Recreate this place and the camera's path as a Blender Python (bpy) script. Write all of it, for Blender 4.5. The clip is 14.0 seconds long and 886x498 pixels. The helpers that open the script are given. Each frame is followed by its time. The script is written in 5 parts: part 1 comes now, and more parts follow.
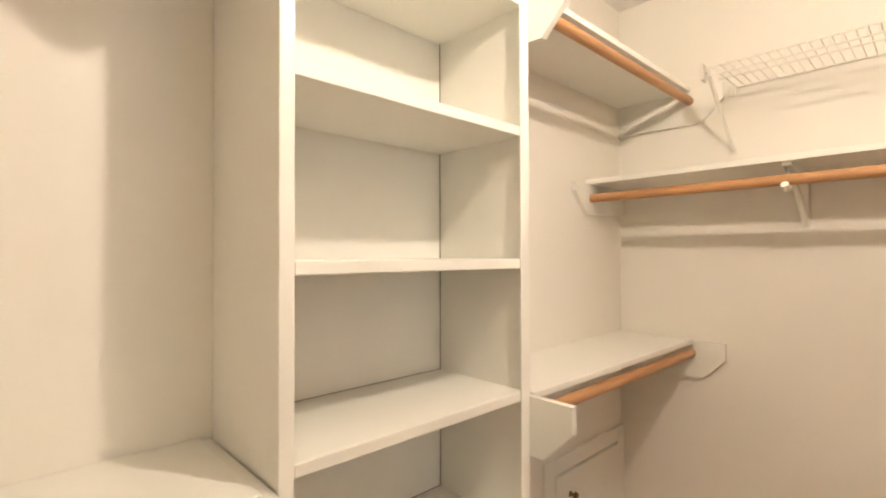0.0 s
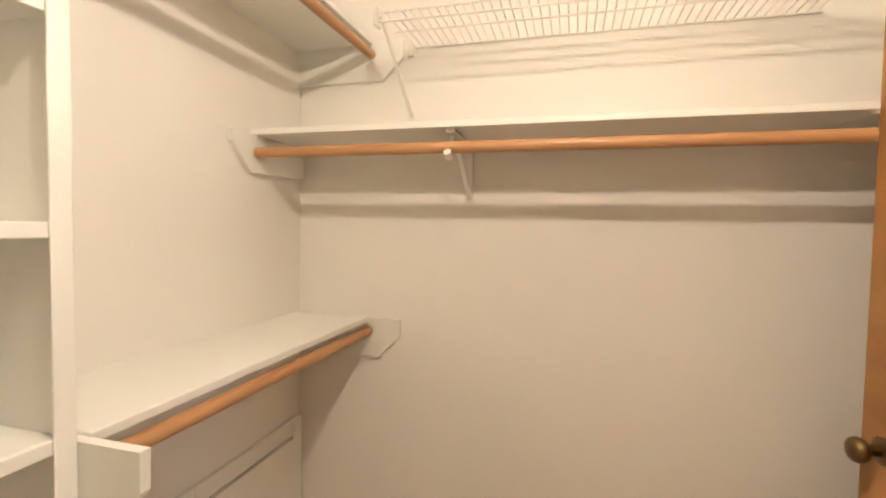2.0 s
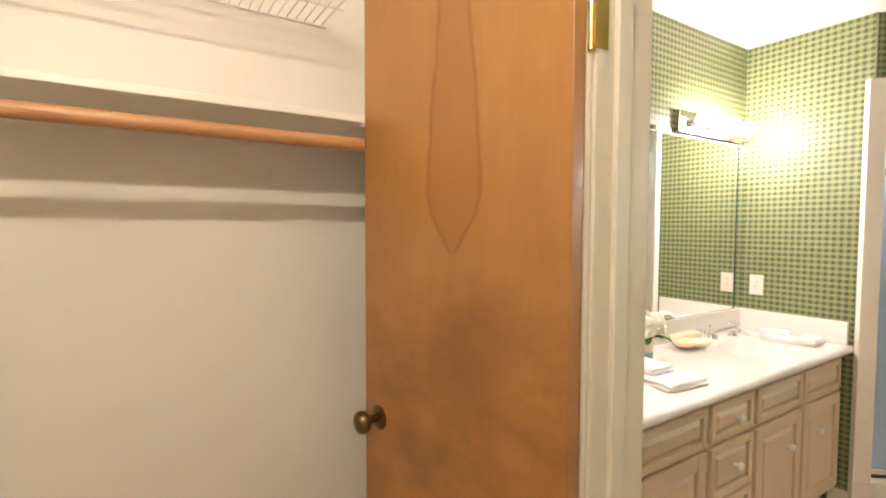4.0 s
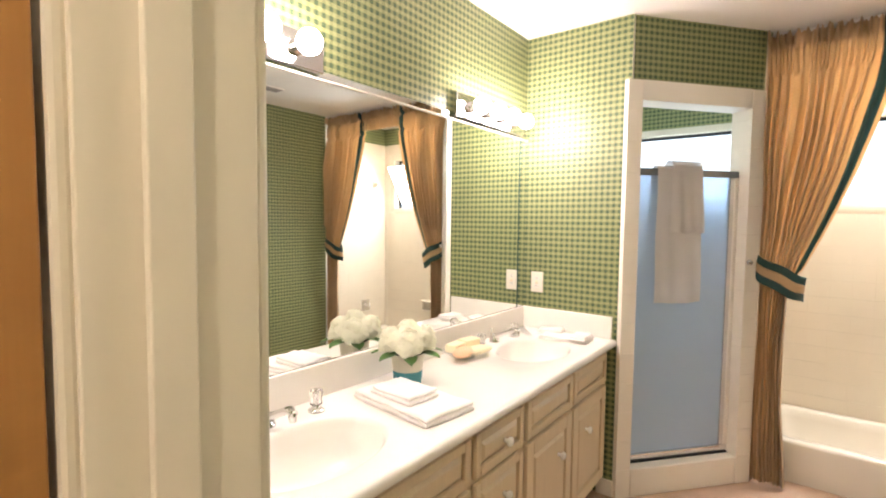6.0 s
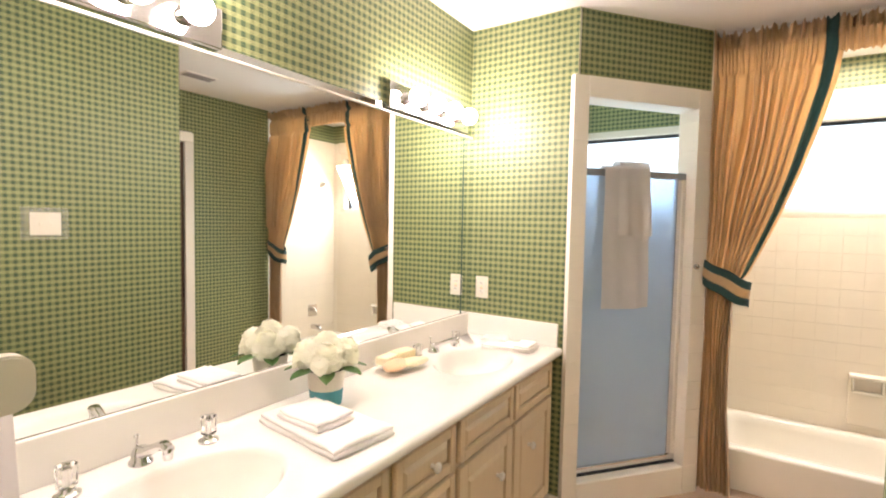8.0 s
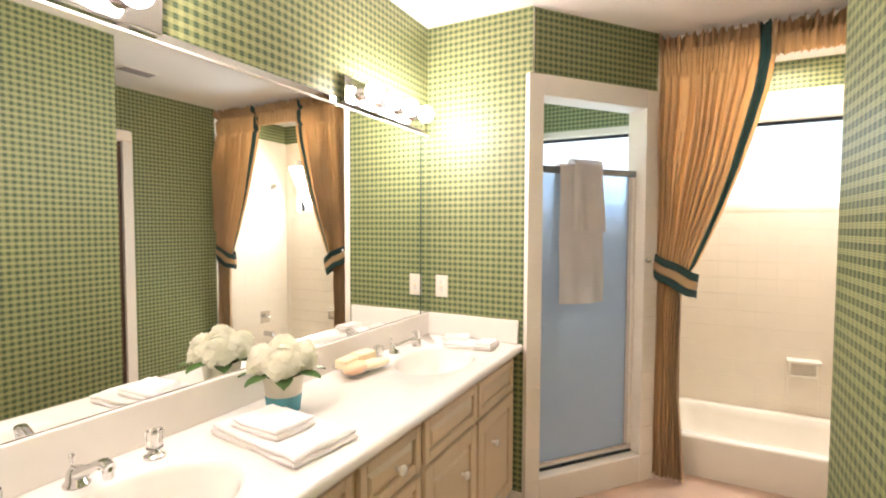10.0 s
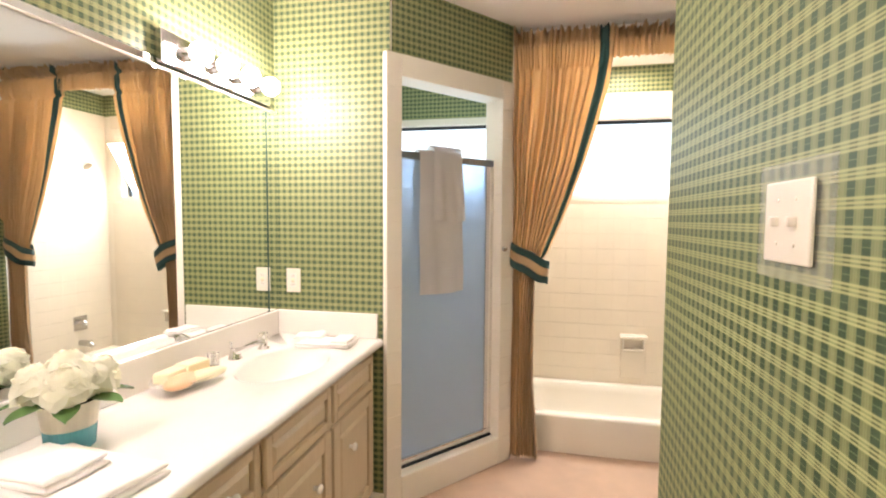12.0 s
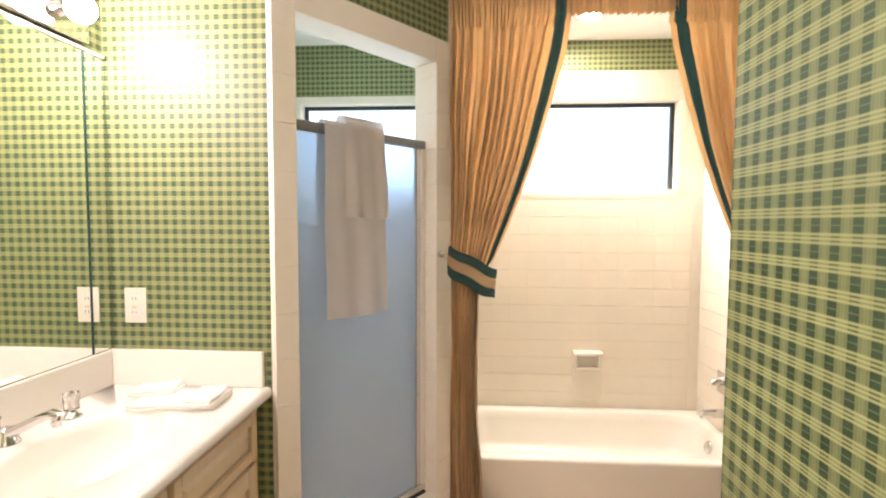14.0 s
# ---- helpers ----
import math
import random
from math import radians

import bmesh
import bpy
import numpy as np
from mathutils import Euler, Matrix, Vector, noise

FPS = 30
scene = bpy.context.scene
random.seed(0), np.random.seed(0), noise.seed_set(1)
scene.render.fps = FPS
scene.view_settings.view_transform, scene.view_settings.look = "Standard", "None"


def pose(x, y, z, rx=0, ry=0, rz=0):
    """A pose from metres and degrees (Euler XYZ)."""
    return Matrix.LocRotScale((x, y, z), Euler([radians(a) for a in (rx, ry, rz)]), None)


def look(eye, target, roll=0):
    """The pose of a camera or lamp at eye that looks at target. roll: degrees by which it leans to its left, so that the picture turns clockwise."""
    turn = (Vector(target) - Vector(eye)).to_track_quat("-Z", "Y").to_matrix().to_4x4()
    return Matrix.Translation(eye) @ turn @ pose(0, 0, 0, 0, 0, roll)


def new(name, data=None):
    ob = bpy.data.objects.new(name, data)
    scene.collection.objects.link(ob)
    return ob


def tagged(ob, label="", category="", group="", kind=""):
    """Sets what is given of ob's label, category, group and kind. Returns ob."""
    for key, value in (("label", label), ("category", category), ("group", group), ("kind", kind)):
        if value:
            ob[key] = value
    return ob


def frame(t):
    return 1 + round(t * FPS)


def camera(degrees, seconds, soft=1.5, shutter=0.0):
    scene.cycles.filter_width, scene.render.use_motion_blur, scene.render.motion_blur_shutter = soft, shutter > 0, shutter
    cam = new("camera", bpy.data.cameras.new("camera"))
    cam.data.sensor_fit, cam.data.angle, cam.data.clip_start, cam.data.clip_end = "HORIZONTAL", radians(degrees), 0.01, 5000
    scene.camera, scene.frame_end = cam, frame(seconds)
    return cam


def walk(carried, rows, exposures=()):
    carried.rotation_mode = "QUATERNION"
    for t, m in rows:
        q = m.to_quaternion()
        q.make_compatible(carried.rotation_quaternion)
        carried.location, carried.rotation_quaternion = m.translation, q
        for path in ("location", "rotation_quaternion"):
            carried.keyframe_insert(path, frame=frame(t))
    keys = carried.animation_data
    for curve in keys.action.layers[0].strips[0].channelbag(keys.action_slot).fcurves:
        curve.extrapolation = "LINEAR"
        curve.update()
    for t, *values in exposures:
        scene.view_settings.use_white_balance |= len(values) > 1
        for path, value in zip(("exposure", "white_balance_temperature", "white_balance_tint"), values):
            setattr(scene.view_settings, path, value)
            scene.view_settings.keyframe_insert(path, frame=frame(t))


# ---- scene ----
cam = camera(86.1, 14.0, soft=2.0)
PATH = [
    (0, (1.938, -3.159, 1.403), (0.567, -4.615, 1.427), -0.1),
    (0.5, (1.878, -3.195, 1.392), (0.337, -4.47, 1.362), 0.6),
    (1, (1.777, -3.19, 1.397), (0.104, -4.283, 1.319), 1.2),
    (1.5, (1.664, -3.163, 1.396), (-0.138, -4.027, 1.305), 1.2),
    (2, (1.552, -3.137, 1.395), (-0.375, -3.667, 1.307), 1.0),
    (2.5, (1.442, -3.118, 1.399), (-0.553, -3.235, 1.313), 0.8),
    (3, (1.401, -3.087, 1.407), (-0.57, -2.759, 1.312), 0.3),
    (3.5, (1.396, -3.051, 1.415), (-0.453, -2.296, 1.304), 0.4),
    (4, (1.409, -2.978, 1.412), (-0.276, -1.904, 1.318), 0.2),
    (4.2, (1.41, -2.935, 1.419), (-0.206, -1.76, 1.323), -0.2),
    (6.3, (1.272, -2.364, 1.424), (0.089, -0.755, 1.302), 0.9),
    (6.5, (1.266, -2.322, 1.425), (0.105, -0.698, 1.301), 1.0),
    (7, (1.271, -2.273, 1.413), (0.156, -0.616, 1.3), 1.3),
    (7.5, (1.296, -2.237, 1.42), (0.193, -0.572, 1.309), 1.3),
    (10, (1.264, -2.213, 1.395), (0.325, -0.434, 1.304), 0.2),
    (10.5, (1.268, -2.180, 1.410), (0.436, -0.363, 1.289), 0.3),
    (11, (1.245, -2.213, 1.393), (0.571, -0.335, 1.270), 0.2),
    (11.5, (1.25, -2.162, 1.378), (0.711, -0.239, 1.261), 0.5),
    (12, (1.262, -2.066, 1.383), (0.846, -0.114, 1.257), 0.4),
    (12.5, (1.227, -1.949, 1.38), (0.945, 0.027, 1.26), 0.7),
    (13, (1.213, -1.825, 1.384), (1.009, 0.16, 1.253), 0.3),
    (13.5, (1.198, -1.662, 1.375), (1.037, 0.329, 1.264), 1.0),
    (14, (1.185, -1.473, 1.359), (1.062, 0.52, 1.247), 0.2),
]
walk(cam, [(t, look(eye, target, roll)) for t, eye, target, roll in PATH],
     exposures=[(0, 1.0), (4.2, 1.0), (6.4, 1.02), (14.0, 1.06)])

# ---- world and lights ----
world = bpy.data.worlds.new("sky")
scene.world = world
world.use_nodes = True
wn = world.node_tree
sky = wn.nodes.new("ShaderNodeTexSky")
sky.sky_type, sky.sun_disc = "NISHITA", False
sky.sun_elevation, sky.sun_rotation = radians(40), radians(200)
wn.links.new(sky.outputs[0], wn.nodes["Background"].inputs[0])
wn.nodes["Background"].inputs[1].default_value = 0.1
sun = new("sun", bpy.data.lights.new("sun", "SUN"))
sun.data.energy, sun.data.angle, sun.data.color = 1.0, radians(12), (1, 0.96, 0.9)
sun.matrix_world = look((0, 12, 12), (1, 0, 0))

WARM = (1.0, 0.835, 0.83)
WINDOW_POWER = 14.5


def lamp(name, kind, m, power, color, **kw):
    ob = new(name, bpy.data.lights.new(name, kind))
    ob.data.energy, ob.data.color = power, color
    for k, v in kw.items():
        if k == "size":
            ob.data.size = v
        if k == "size_y":
            ob.data.shape, ob.data.size_y = "RECTANGLE", v
        if k == "radius":
            ob.data.shadow_soft_size = v
    ob.matrix_world = m
    return ob


# daylight from the two high windows
lamp("tub_window_light", "AREA", look((1.90, 1.40, 1.80), (1.90, 0.4, 1.2)), WINDOW_POWER, (0.86, 0.93, 1.0), size=0.9, size_y=0.45)
lamp("shower_window_light", "AREA", look((0.60, 1.40, 1.80), (0.60, 0.4, 1.2)), WINDOW_POWER * 0.75, (0.62, 0.81, 1.0), size=0.6, size_y=0.45)


# ---- materials ----
def nodes_of(name):
    m = bpy.data.materials.new(name)
    m.use_nodes = True
    return m, m.node_tree.nodes, m.node_tree.links, m.node_tree.nodes["Principled BSDF"]


def val(nd, lk, op, a, b=None, c=None, clamp=False):
    n = nd.new("ShaderNodeMath")
    n.operation, n.use_clamp = op, clamp
    for k, v in enumerate((a, b, c)):
        if v is None:
            continue
        if isinstance(v, (int, float)):
            n.inputs[k].default_value = v
        else:
            lk.new(v, n.inputs[k])
    return n.outputs[0]


def mixc(nd, lk, f, a, b, mode="MIX"):
    n = nd.new("ShaderNodeMix")
    n.data_type, n.blend_type = "RGBA", mode
    for k, v in ((0, f), (6, a), (7, b)):
        if isinstance(v, (int, float)):
            n.inputs[k].default_value = v
        elif isinstance(v, tuple):
            n.inputs[k].default_value = (*v[:3], 1)
        else:
            lk.new(v, n.inputs[k])
    return n.outputs[2]


def noise_of(nd, lk, vec, scale, detail=3.0, rough=0.55):
    n = nd.new("ShaderNodeTexNoise")
    n.inputs["Scale"].default_value, n.inputs["Detail"].default_value, n.inputs["Roughness"].default_value = scale, detail, rough
    lk.new(vec, n.inputs["Vector"])
    return n.outputs[0]


def bump_of(nd, lk, p, height, strength, dist):
    n = nd.new("ShaderNodeBump")
    n.inputs["Strength"].default_value, n.inputs["Distance"].default_value = strength, dist
    lk.new(height, n.inputs["Height"])
    lk.new(n.outputs[0], p.inputs["Normal"])


def plain(name, color, rough=0.5, metal=0.0, vary=0.06, scale=6.0, grain=120.0, bump=0.15, dist=0.0006, coat=0.0):
    """A surface with faint large mottling, fine grain in its relief and uneven gloss."""
    m, nd, lk, p = nodes_of(name)
    pos = nd.new("ShaderNodeNewGeometry").outputs["Position"]
    big = noise_of(nd, lk, pos, scale)
    fine = noise_of(nd, lk, pos, grain, 2)
    dark = tuple(c * (1 - 2 * vary) for c in color)
    lite = tuple(min(1, c * (1 + vary)) for c in color)
    lk.new(mixc(nd, lk, big, dark, lite), p.inputs["Base Color"])
    lk.new(val(nd, lk, "MULTIPLY_ADD", big, 0.2, rough - 0.1, clamp=True), p.inputs["Roughness"])
    p.inputs["Metallic"].default_value = metal
    p.inputs["Coat Weight"].default_value = coat
    if bump:
        bump_of(nd, lk, p, fine, bump, dist)
    return m


def wallpaper_mat():
    """Green plaid: dark upright bands, pairs of fine cream lines across, woven ground."""
    m, nd, lk, p = nodes_of("green_plaid_wallpaper")
    uv = nd.new("ShaderNodeUVMap").outputs[0]
    sep = nd.new("ShaderNodeSeparateXYZ")
    lk.new(uv, sep.inputs[0])
    per = 0.0305

    def band(src, centre, half, soft=0.02):
        f = val(nd, lk, "FRACT", val(nd, lk, "DIVIDE", src, per))
        d = val(nd, lk, "ABSOLUTE", val(nd, lk, "SUBTRACT", f, centre))
        r = nd.new("ShaderNodeMapRange")
        r.inputs["From Min"].default_value, r.inputs["From Max"].default_value = half + soft, half - soft
        lk.new(d, r.inputs["Value"])
        return r.outputs[0]

    u, v = sep.outputs[0], sep.outputs[1]
    vb = band(u, 0.5, 0.225)
    hb = band(v, 0.5, 0.260)
    lines = None
    for c in (0.0, 0.165, 0.835, 1.0):
        b = band(v, c, 0.046)
        lines = b if lines is None else val(nd, lk, "MAXIMUM", lines, b)
    ulines = val(nd, lk, "MAXIMUM", band(u, 0.06, 0.04), band(u, 0.94, 0.04))
    open_col = mixc(nd, lk, vb, (0.340, 0.340, 0.165), (0.165, 0.185, 0.085))
    cell_col = mixc(nd, lk, vb, (0.255, 0.275, 0.125), (0.068, 0.120, 0.058))
    col = mixc(nd, lk, hb, open_col, cell_col)
    col = mixc(nd, lk, val(nd, lk, "MULTIPLY", ulines, 0.25), col, (0.50, 0.49, 0.25))
    col = mixc(nd, lk, val(nd, lk, "MULTIPLY", lines, 0.74), col, (0.62, 0.57, 0.275))
    pin = val(nd, lk, "MULTIPLY", band(v, 0.5, 0.020, 0.012), val(nd, lk, "MULTIPLY", vb, 0.38))
    col = mixc(nd, lk, pin, col, (0.40, 0.42, 0.22))
    pos = nd.new("ShaderNodeNewGeometry").outputs["Position"]
    weave = noise_of(nd, lk, pos, 420, 2)
    stain = noise_of(nd, lk, pos, 2.2, 3)
    col = mixc(nd, lk, 1.0, col, mixc(nd, lk, stain, (0.9, 0.9, 0.9), (1.0, 1.0, 1.0)), "MULTIPLY")
    col = mixc(nd, lk, 1.0, col, (0.700, 0.765, 0.720), "MULTIPLY")
    lk.new(col, p.inputs["Base Color"])
    p.inputs["Roughness"].default_value = 0.5
    bump_of(nd, lk, p, weave, 0.15, 0.0004)
    return m


def door_wood_mat():
    """Orange varnished plywood with one long spade-shaped grain figure."""
    m, nd, lk, p = nodes_of("varnished_door_wood")
    uv = nd.new("ShaderNodeUVMap").outputs[0]
    sep = nd.new("ShaderNodeSeparateXYZ")
    lk.new(uv, sep.inputs[0])
    mp = nd.new("ShaderNodeMapping")
    mp.inputs["Scale"].default_value = (7, 1.5, 1)
    lk.new(uv, mp.inputs["Vector"])
    broad = noise_of(nd, lk, mp.outputs[0], 1.6, 5, 0.6)
    mp2 = nd.new("ShaderNodeMapping")
    mp2.inputs["Scale"].default_value = (160, 5, 1)
    lk.new(uv, mp2.inputs["Vector"])
    pores = noise_of(nd, lk, mp2.outputs[0], 1.5, 3)
    cloud = noise_of(nd, lk, uv, 4.5, 4, 0.65)
    col = mixc(nd, lk, broad, (0.37, 0.168, 0.043), (0.60, 0.305, 0.087))
    col = mixc(nd, lk, val(nd, lk, "MULTIPLY", cloud, 0.70), col, (0.35, 0.150, 0.039))
    col = mixc(nd, lk, val(nd, lk, "MULTIPLY", pores, 0.25), col, (0.22, 0.085, 0.024))
    # figure outline: half width against height
    wob = noise_of(nd, lk, uv, 11, 3)
    ramp = nd.new("ShaderNodeValToRGB")
    zz = nd.new("ShaderNodeMapRange")
    zz.inputs["From Min"].default_value, zz.inputs["From Max"].default_value = 1.350, 2.070
    lk.new(sep.outputs[1], zz.inputs["Value"])
    lk.new(zz.outputs[0], ramp.inputs[0])
    el = ramp.color_ramp.elements
    el[0].position, el[0].color = 0.0, (0, 0, 0, 1)
    el[1].position, el[1].color = 1.0, (0.30, 0.30, 0.30, 1)
    for q, w in ((0.025, 0.10), (0.07, 0.30), (0.125, 0.55), (0.17, 0.62), (0.25, 0.63), (0.38, 0.58), (0.52, 0.48), (0.68, 0.36)):
        e = el.new(q)
        e.color = (w, w, w, 1)
    half = val(nd, lk, "MULTIPLY", ramp.outputs[0], 0.116)
    off = val(nd, lk, "ABSOLUTE", val(nd, lk, "SUBTRACT", val(nd, lk, "ABSOLUTE", sep.outputs[0]), 0.285))
    off = val(nd, lk, "MULTIPLY_ADD", wob, 0.022, val(nd, lk, "SUBTRACT", off, 0.011))
    d = val(nd, lk, "ABSOLUTE", val(nd, lk, "SUBTRACT", off, val(nd, lk, "ADD", half, 0.004)))
    r = nd.new("ShaderNodeMapRange")
    r.inputs["From Min"].default_value, r.inputs["From Max"].default_value = 0.0085, 0.0005
    lk.new(d, r.inputs["Value"])
    on = val(nd, lk, "MULTIPLY", r.outputs[0], val(nd, lk, "GREATER_THAN", sep.outputs[1], 1.355))
    inside = val(nd, lk, "MULTIPLY", val(nd, lk, "LESS_THAN", off, half), val(nd, lk, "GREATER_THAN", sep.outputs[1], 1.355))
    col = mixc(nd, lk, val(nd, lk, "MULTIPLY", inside, val(nd, lk, "MULTIPLY", broad, 0.70)), col, (0.30, 0.115, 0.034))
    blot = nd.new("ShaderNodeMapRange")
    blot.inputs["From Min"].default_value, blot.inputs["From Max"].default_value = 0.40, 0.80
    mp3 = nd.new("ShaderNodeMapping")
    mp3.inputs["Scale"].default_value = (5.0, 9.0, 1)
    mp3.inputs["Rotation"].default_value = (0, 0, 0.5)
    lk.new(uv, mp3.inputs["Vector"])
    lk.new(noise_of(nd, lk, mp3.outputs[0], 1.0, 6, 0.62), blot.inputs["Value"])
    low = nd.new("ShaderNodeMapRange")
    low.inputs["From Min"].default_value, low.inputs["From Max"].default_value = 1.45, 1.15
    lk.new(sep.outputs[1], low.inputs["Value"])
    col = mixc(nd, lk, val(nd, lk, "MULTIPLY", val(nd, lk, "MULTIPLY", blot.outputs[0], low.outputs[0]), 0.70), col, (0.16, 0.066, 0.019))
    # a darker patch with a ragged edge below the figure
    px = val(nd, lk, "SUBTRACT", val(nd, lk, "ABSOLUTE", sep.outputs[0]), 0.240)
    pz = val(nd, lk, "MULTIPLY", val(nd, lk, "SUBTRACT", sep.outputs[1], 1.12), 0.72)
    far = val(nd, lk, "SQRT", val(nd, lk, "ADD", val(nd, lk, "MULTIPLY", px, px), val(nd, lk, "MULTIPLY", pz, pz)))
    far = val(nd, lk, "MULTIPLY_ADD", noise_of(nd, lk, uv, 14, 5, 0.65), 0.16, far)
    patch = nd.new("ShaderNodeMapRange")
    patch.inputs["From Min"].default_value, patch.inputs["From Max"].default_value = 0.225, 0.115
    lk.new(far, patch.inputs["Value"])
    col = mixc(nd, lk, val(nd, lk, "MULTIPLY", patch.outputs[0], 0.55), col, (0.20, 0.085, 0.025))
    col = mixc(nd, lk, val(nd, lk, "MULTIPLY", on, 0.60), col, (0.24, 0.055, 0.02))
    lk.new(col, p.inputs["Base Color"])
    p.inputs["Roughness"].default_value = 0.42
    p.inputs["Coat Weight"].default_value = 0.15
    bump_of(nd, lk, p, pores, 0.1, 0.0005)
    return m


def wood_mat(name, dark, lite, rough=0.4, axis=0, stretch=14):
    m, nd, lk, p = nodes_of(name)
    co = nd.new("ShaderNodeNewGeometry").outputs["Position"]
    mp = nd.new("ShaderNodeMapping")
    sc = [stretch * 3] * 3
    sc[axis] = stretch * 0.18
    mp.inputs["Scale"].default_value = sc
    lk.new(co, mp.inputs["Vector"])
    g = noise_of(nd, lk, mp.outputs[0], 1.6, 5, 0.65)
    big = noise_of(nd, lk, co, 5, 2)
    col = mixc(nd, lk, g, dark, lite)
    col = mixc(nd, lk, val(nd, lk, "MULTIPLY", big, 0.3), col, dark)
    lk.new(col, p.inputs["Base Color"])
    p.inputs["Roughness"].default_value = rough
    bump_of(nd, lk, p, g, 0.2, 0.0006)
    return m


def cloth_mat(name, color, grain=900.0, bump=0.35, sheen=0.3, vary=0.1):
    m = plain(name, color, 0.85, 0, vary, 9, grain, bump, 0.0012)
    m.node_tree.nodes["Principled BSDF"].inputs["Sheen Weight"].default_value = sheen
    return m


def glass_mat(name, color, rough, trans=1.0):
    m, nd, lk, p = nodes_of(name)
    pos = nd.new("ShaderNodeNewGeometry").outputs["Position"]
    p.inputs["Base Color"].default_value = (*color, 1)
    p.inputs["Transmission Weight"].default_value = trans
    p.inputs["Roughness"].default_value = rough
    p.inputs["IOR"].default_value = 1.3
    if rough > 0.1:
        bump_of(nd, lk, p, noise_of(nd, lk, pos, 160, 2), 0.2, 0.001)
    return m


def emit_mat(name, color, strength):
    m, nd, lk, p = nodes_of(name)
    p.inputs["Base Color"].default_value = (0.9, 0.9, 0.88, 1)
    p.inputs["Emission Color"].default_value = (*color, 1)
    p.inputs["Emission Strength"].default_value = strength
    return m


PAPER = wallpaper_mat()
CLOSET = plain("cream_wall_paint", (0.84, 0.80, 0.72), 0.6, 0, 0.03, 2.2, 260, 0.25, 0.0008)
SHELF = plain("white_shelf_paint", (0.85, 0.83, 0.755), 0.42, 0, 0.03, 4, 90, 0.12, 0.0006)
TRIM = plain("cream_trim_paint", (0.90, 0.84, 0.745), 0.4, 0, 0.03, 4, 70, 0.1, 0.0005)
# Darker, yellower cream than TRIM; the doorway's shade is put into this colour.
CASING = plain("shaded_cream_casing_paint", (0.74, 0.685, 0.555), 0.42, 0, 0.03, 4, 70, 0.1, 0.0005)
MATTE = plain("matte_cream_paint", (0.86, 0.82, 0.74), 0.85, 0, 0.03, 4, 70, 0.1, 0.0005)
MATTE.node_tree.nodes["Principled BSDF"].inputs["Specular IOR Level"].default_value = 0.05
CEIL = plain("white_ceiling_paint", (0.89, 0.86, 0.81), 0.75, 0, 0.02, 2, 320, 0.4, 0.0015)
CARPET = cloth_mat("peach_carpet", (0.56, 0.37, 0.25), 520, 1.0, 0.4, 0.12)
TILE = plain("cream_glazed_tile", (0.78, 0.70, 0.58), 0.22, 0, 0.03, 7, 30, 0.05, 0.0006)
GROUT = plain("pale_grout", (0.79, 0.72, 0.61), 0.8)
TUB = plain("cream_enamel", (0.82, 0.76, 0.66), 0.2, 0, 0.02, 3, 20, 0.03, 0.0005)
MARBLE = plain("white_cultured_marble", (0.92, 0.885, 0.82), 0.18, 0, 0.03, 5, 20, 0.02, 0.0004)
CABINET = wood_mat("pickled_cabinet_wood", (0.58, 0.445, 0.275), (0.74, 0.60, 0.405), 0.45, 2, 22)
DOORWOOD = door_wood_mat()
DARKWOOD = wood_mat("dark_door_wood", (0.06, 0.03, 0.02), (0.13, 0.06, 0.035), 0.4, 2)
ROD = wood_mat("orange_rod_wood", (0.42, 0.205, 0.080), (0.56, 0.305, 0.140), 0.4, 1, 20)
CHROME = plain("chrome", (0.72, 0.71, 0.70), 0.12, 1.0, 0.02, 5, 50, 0.0)
GREYALU = plain("dull_grey_aluminium", (0.33, 0.34, 0.36), 0.4, 0.9, 0.04, 6, 80, 0.05)
BRASS = plain("aged_bronze", (0.22, 0.15, 0.07), 0.3, 1.0, 0.2, 30, 200, 0.1)
GOLD = plain("polished_brass", (0.75, 0.52, 0.2), 0.25, 1.0, 0.05, 10, 80, 0.0)
WIRE = plain("white_vinyl_wire", (0.78, 0.74, 0.66), 0.4, 0, 0.02, 9, 60, 0)
PORC = plain("white_porcelain", (0.85, 0.82, 0.77), 0.15, 0, 0.01, 5, 20, 0)
PLASTIC = plain("ivory_plastic", (0.82, 0.76, 0.67), 0.3, 0, 0.01, 5, 60, 0)
CURTAIN = cloth_mat("tan_curtain_cloth", (0.70, 0.49, 0.27), 700, 0.3, 0.25, 0.06)
GREENBAND = cloth_mat("dark_green_band", (0.050, 0.115, 0.105), 700, 0.3, 0.2, 0.1)
TOWEL = cloth_mat("white_terry", (0.96, 0.915, 0.88), 380, 0.45, 0.12, 0.03)
DOORGLASS = plain("blue_grey_obscure_glass", (0.58, 0.72, 0.90), 0.45, 0, 0.03, 3, 260, 0.3, 0.0008)
DOORGLASS.node_tree.nodes["Principled BSDF"].inputs["Transmission Weight"].default_value = 0.38
FROST = glass_mat("frosted_window_glass", (0.92, 0.96, 1.0), 0.5)
GUARD, _gn, _gl, _gp = nodes_of("thin_clear_guard")
_gp.inputs["Base Color"].default_value, _gp.inputs["Alpha"].default_value, _gp.inputs["Roughness"].default_value = (0.9, 0.88, 0.82, 1), 0.13, 0.15
CLEAR = glass_mat("clear_acrylic", (0.97, 0.97, 0.96), 0.04)
DARKFRAME = plain("dark_window_frame", (0.03, 0.035, 0.04), 0.45, 0.3, 0.1)
PETAL = cloth_mat("cream_petal", (0.97, 0.955, 0.84), 150, 0.1, 0.0, 0.03)
_pt, _pl = PETAL.node_tree.nodes, PETAL.node_tree.links
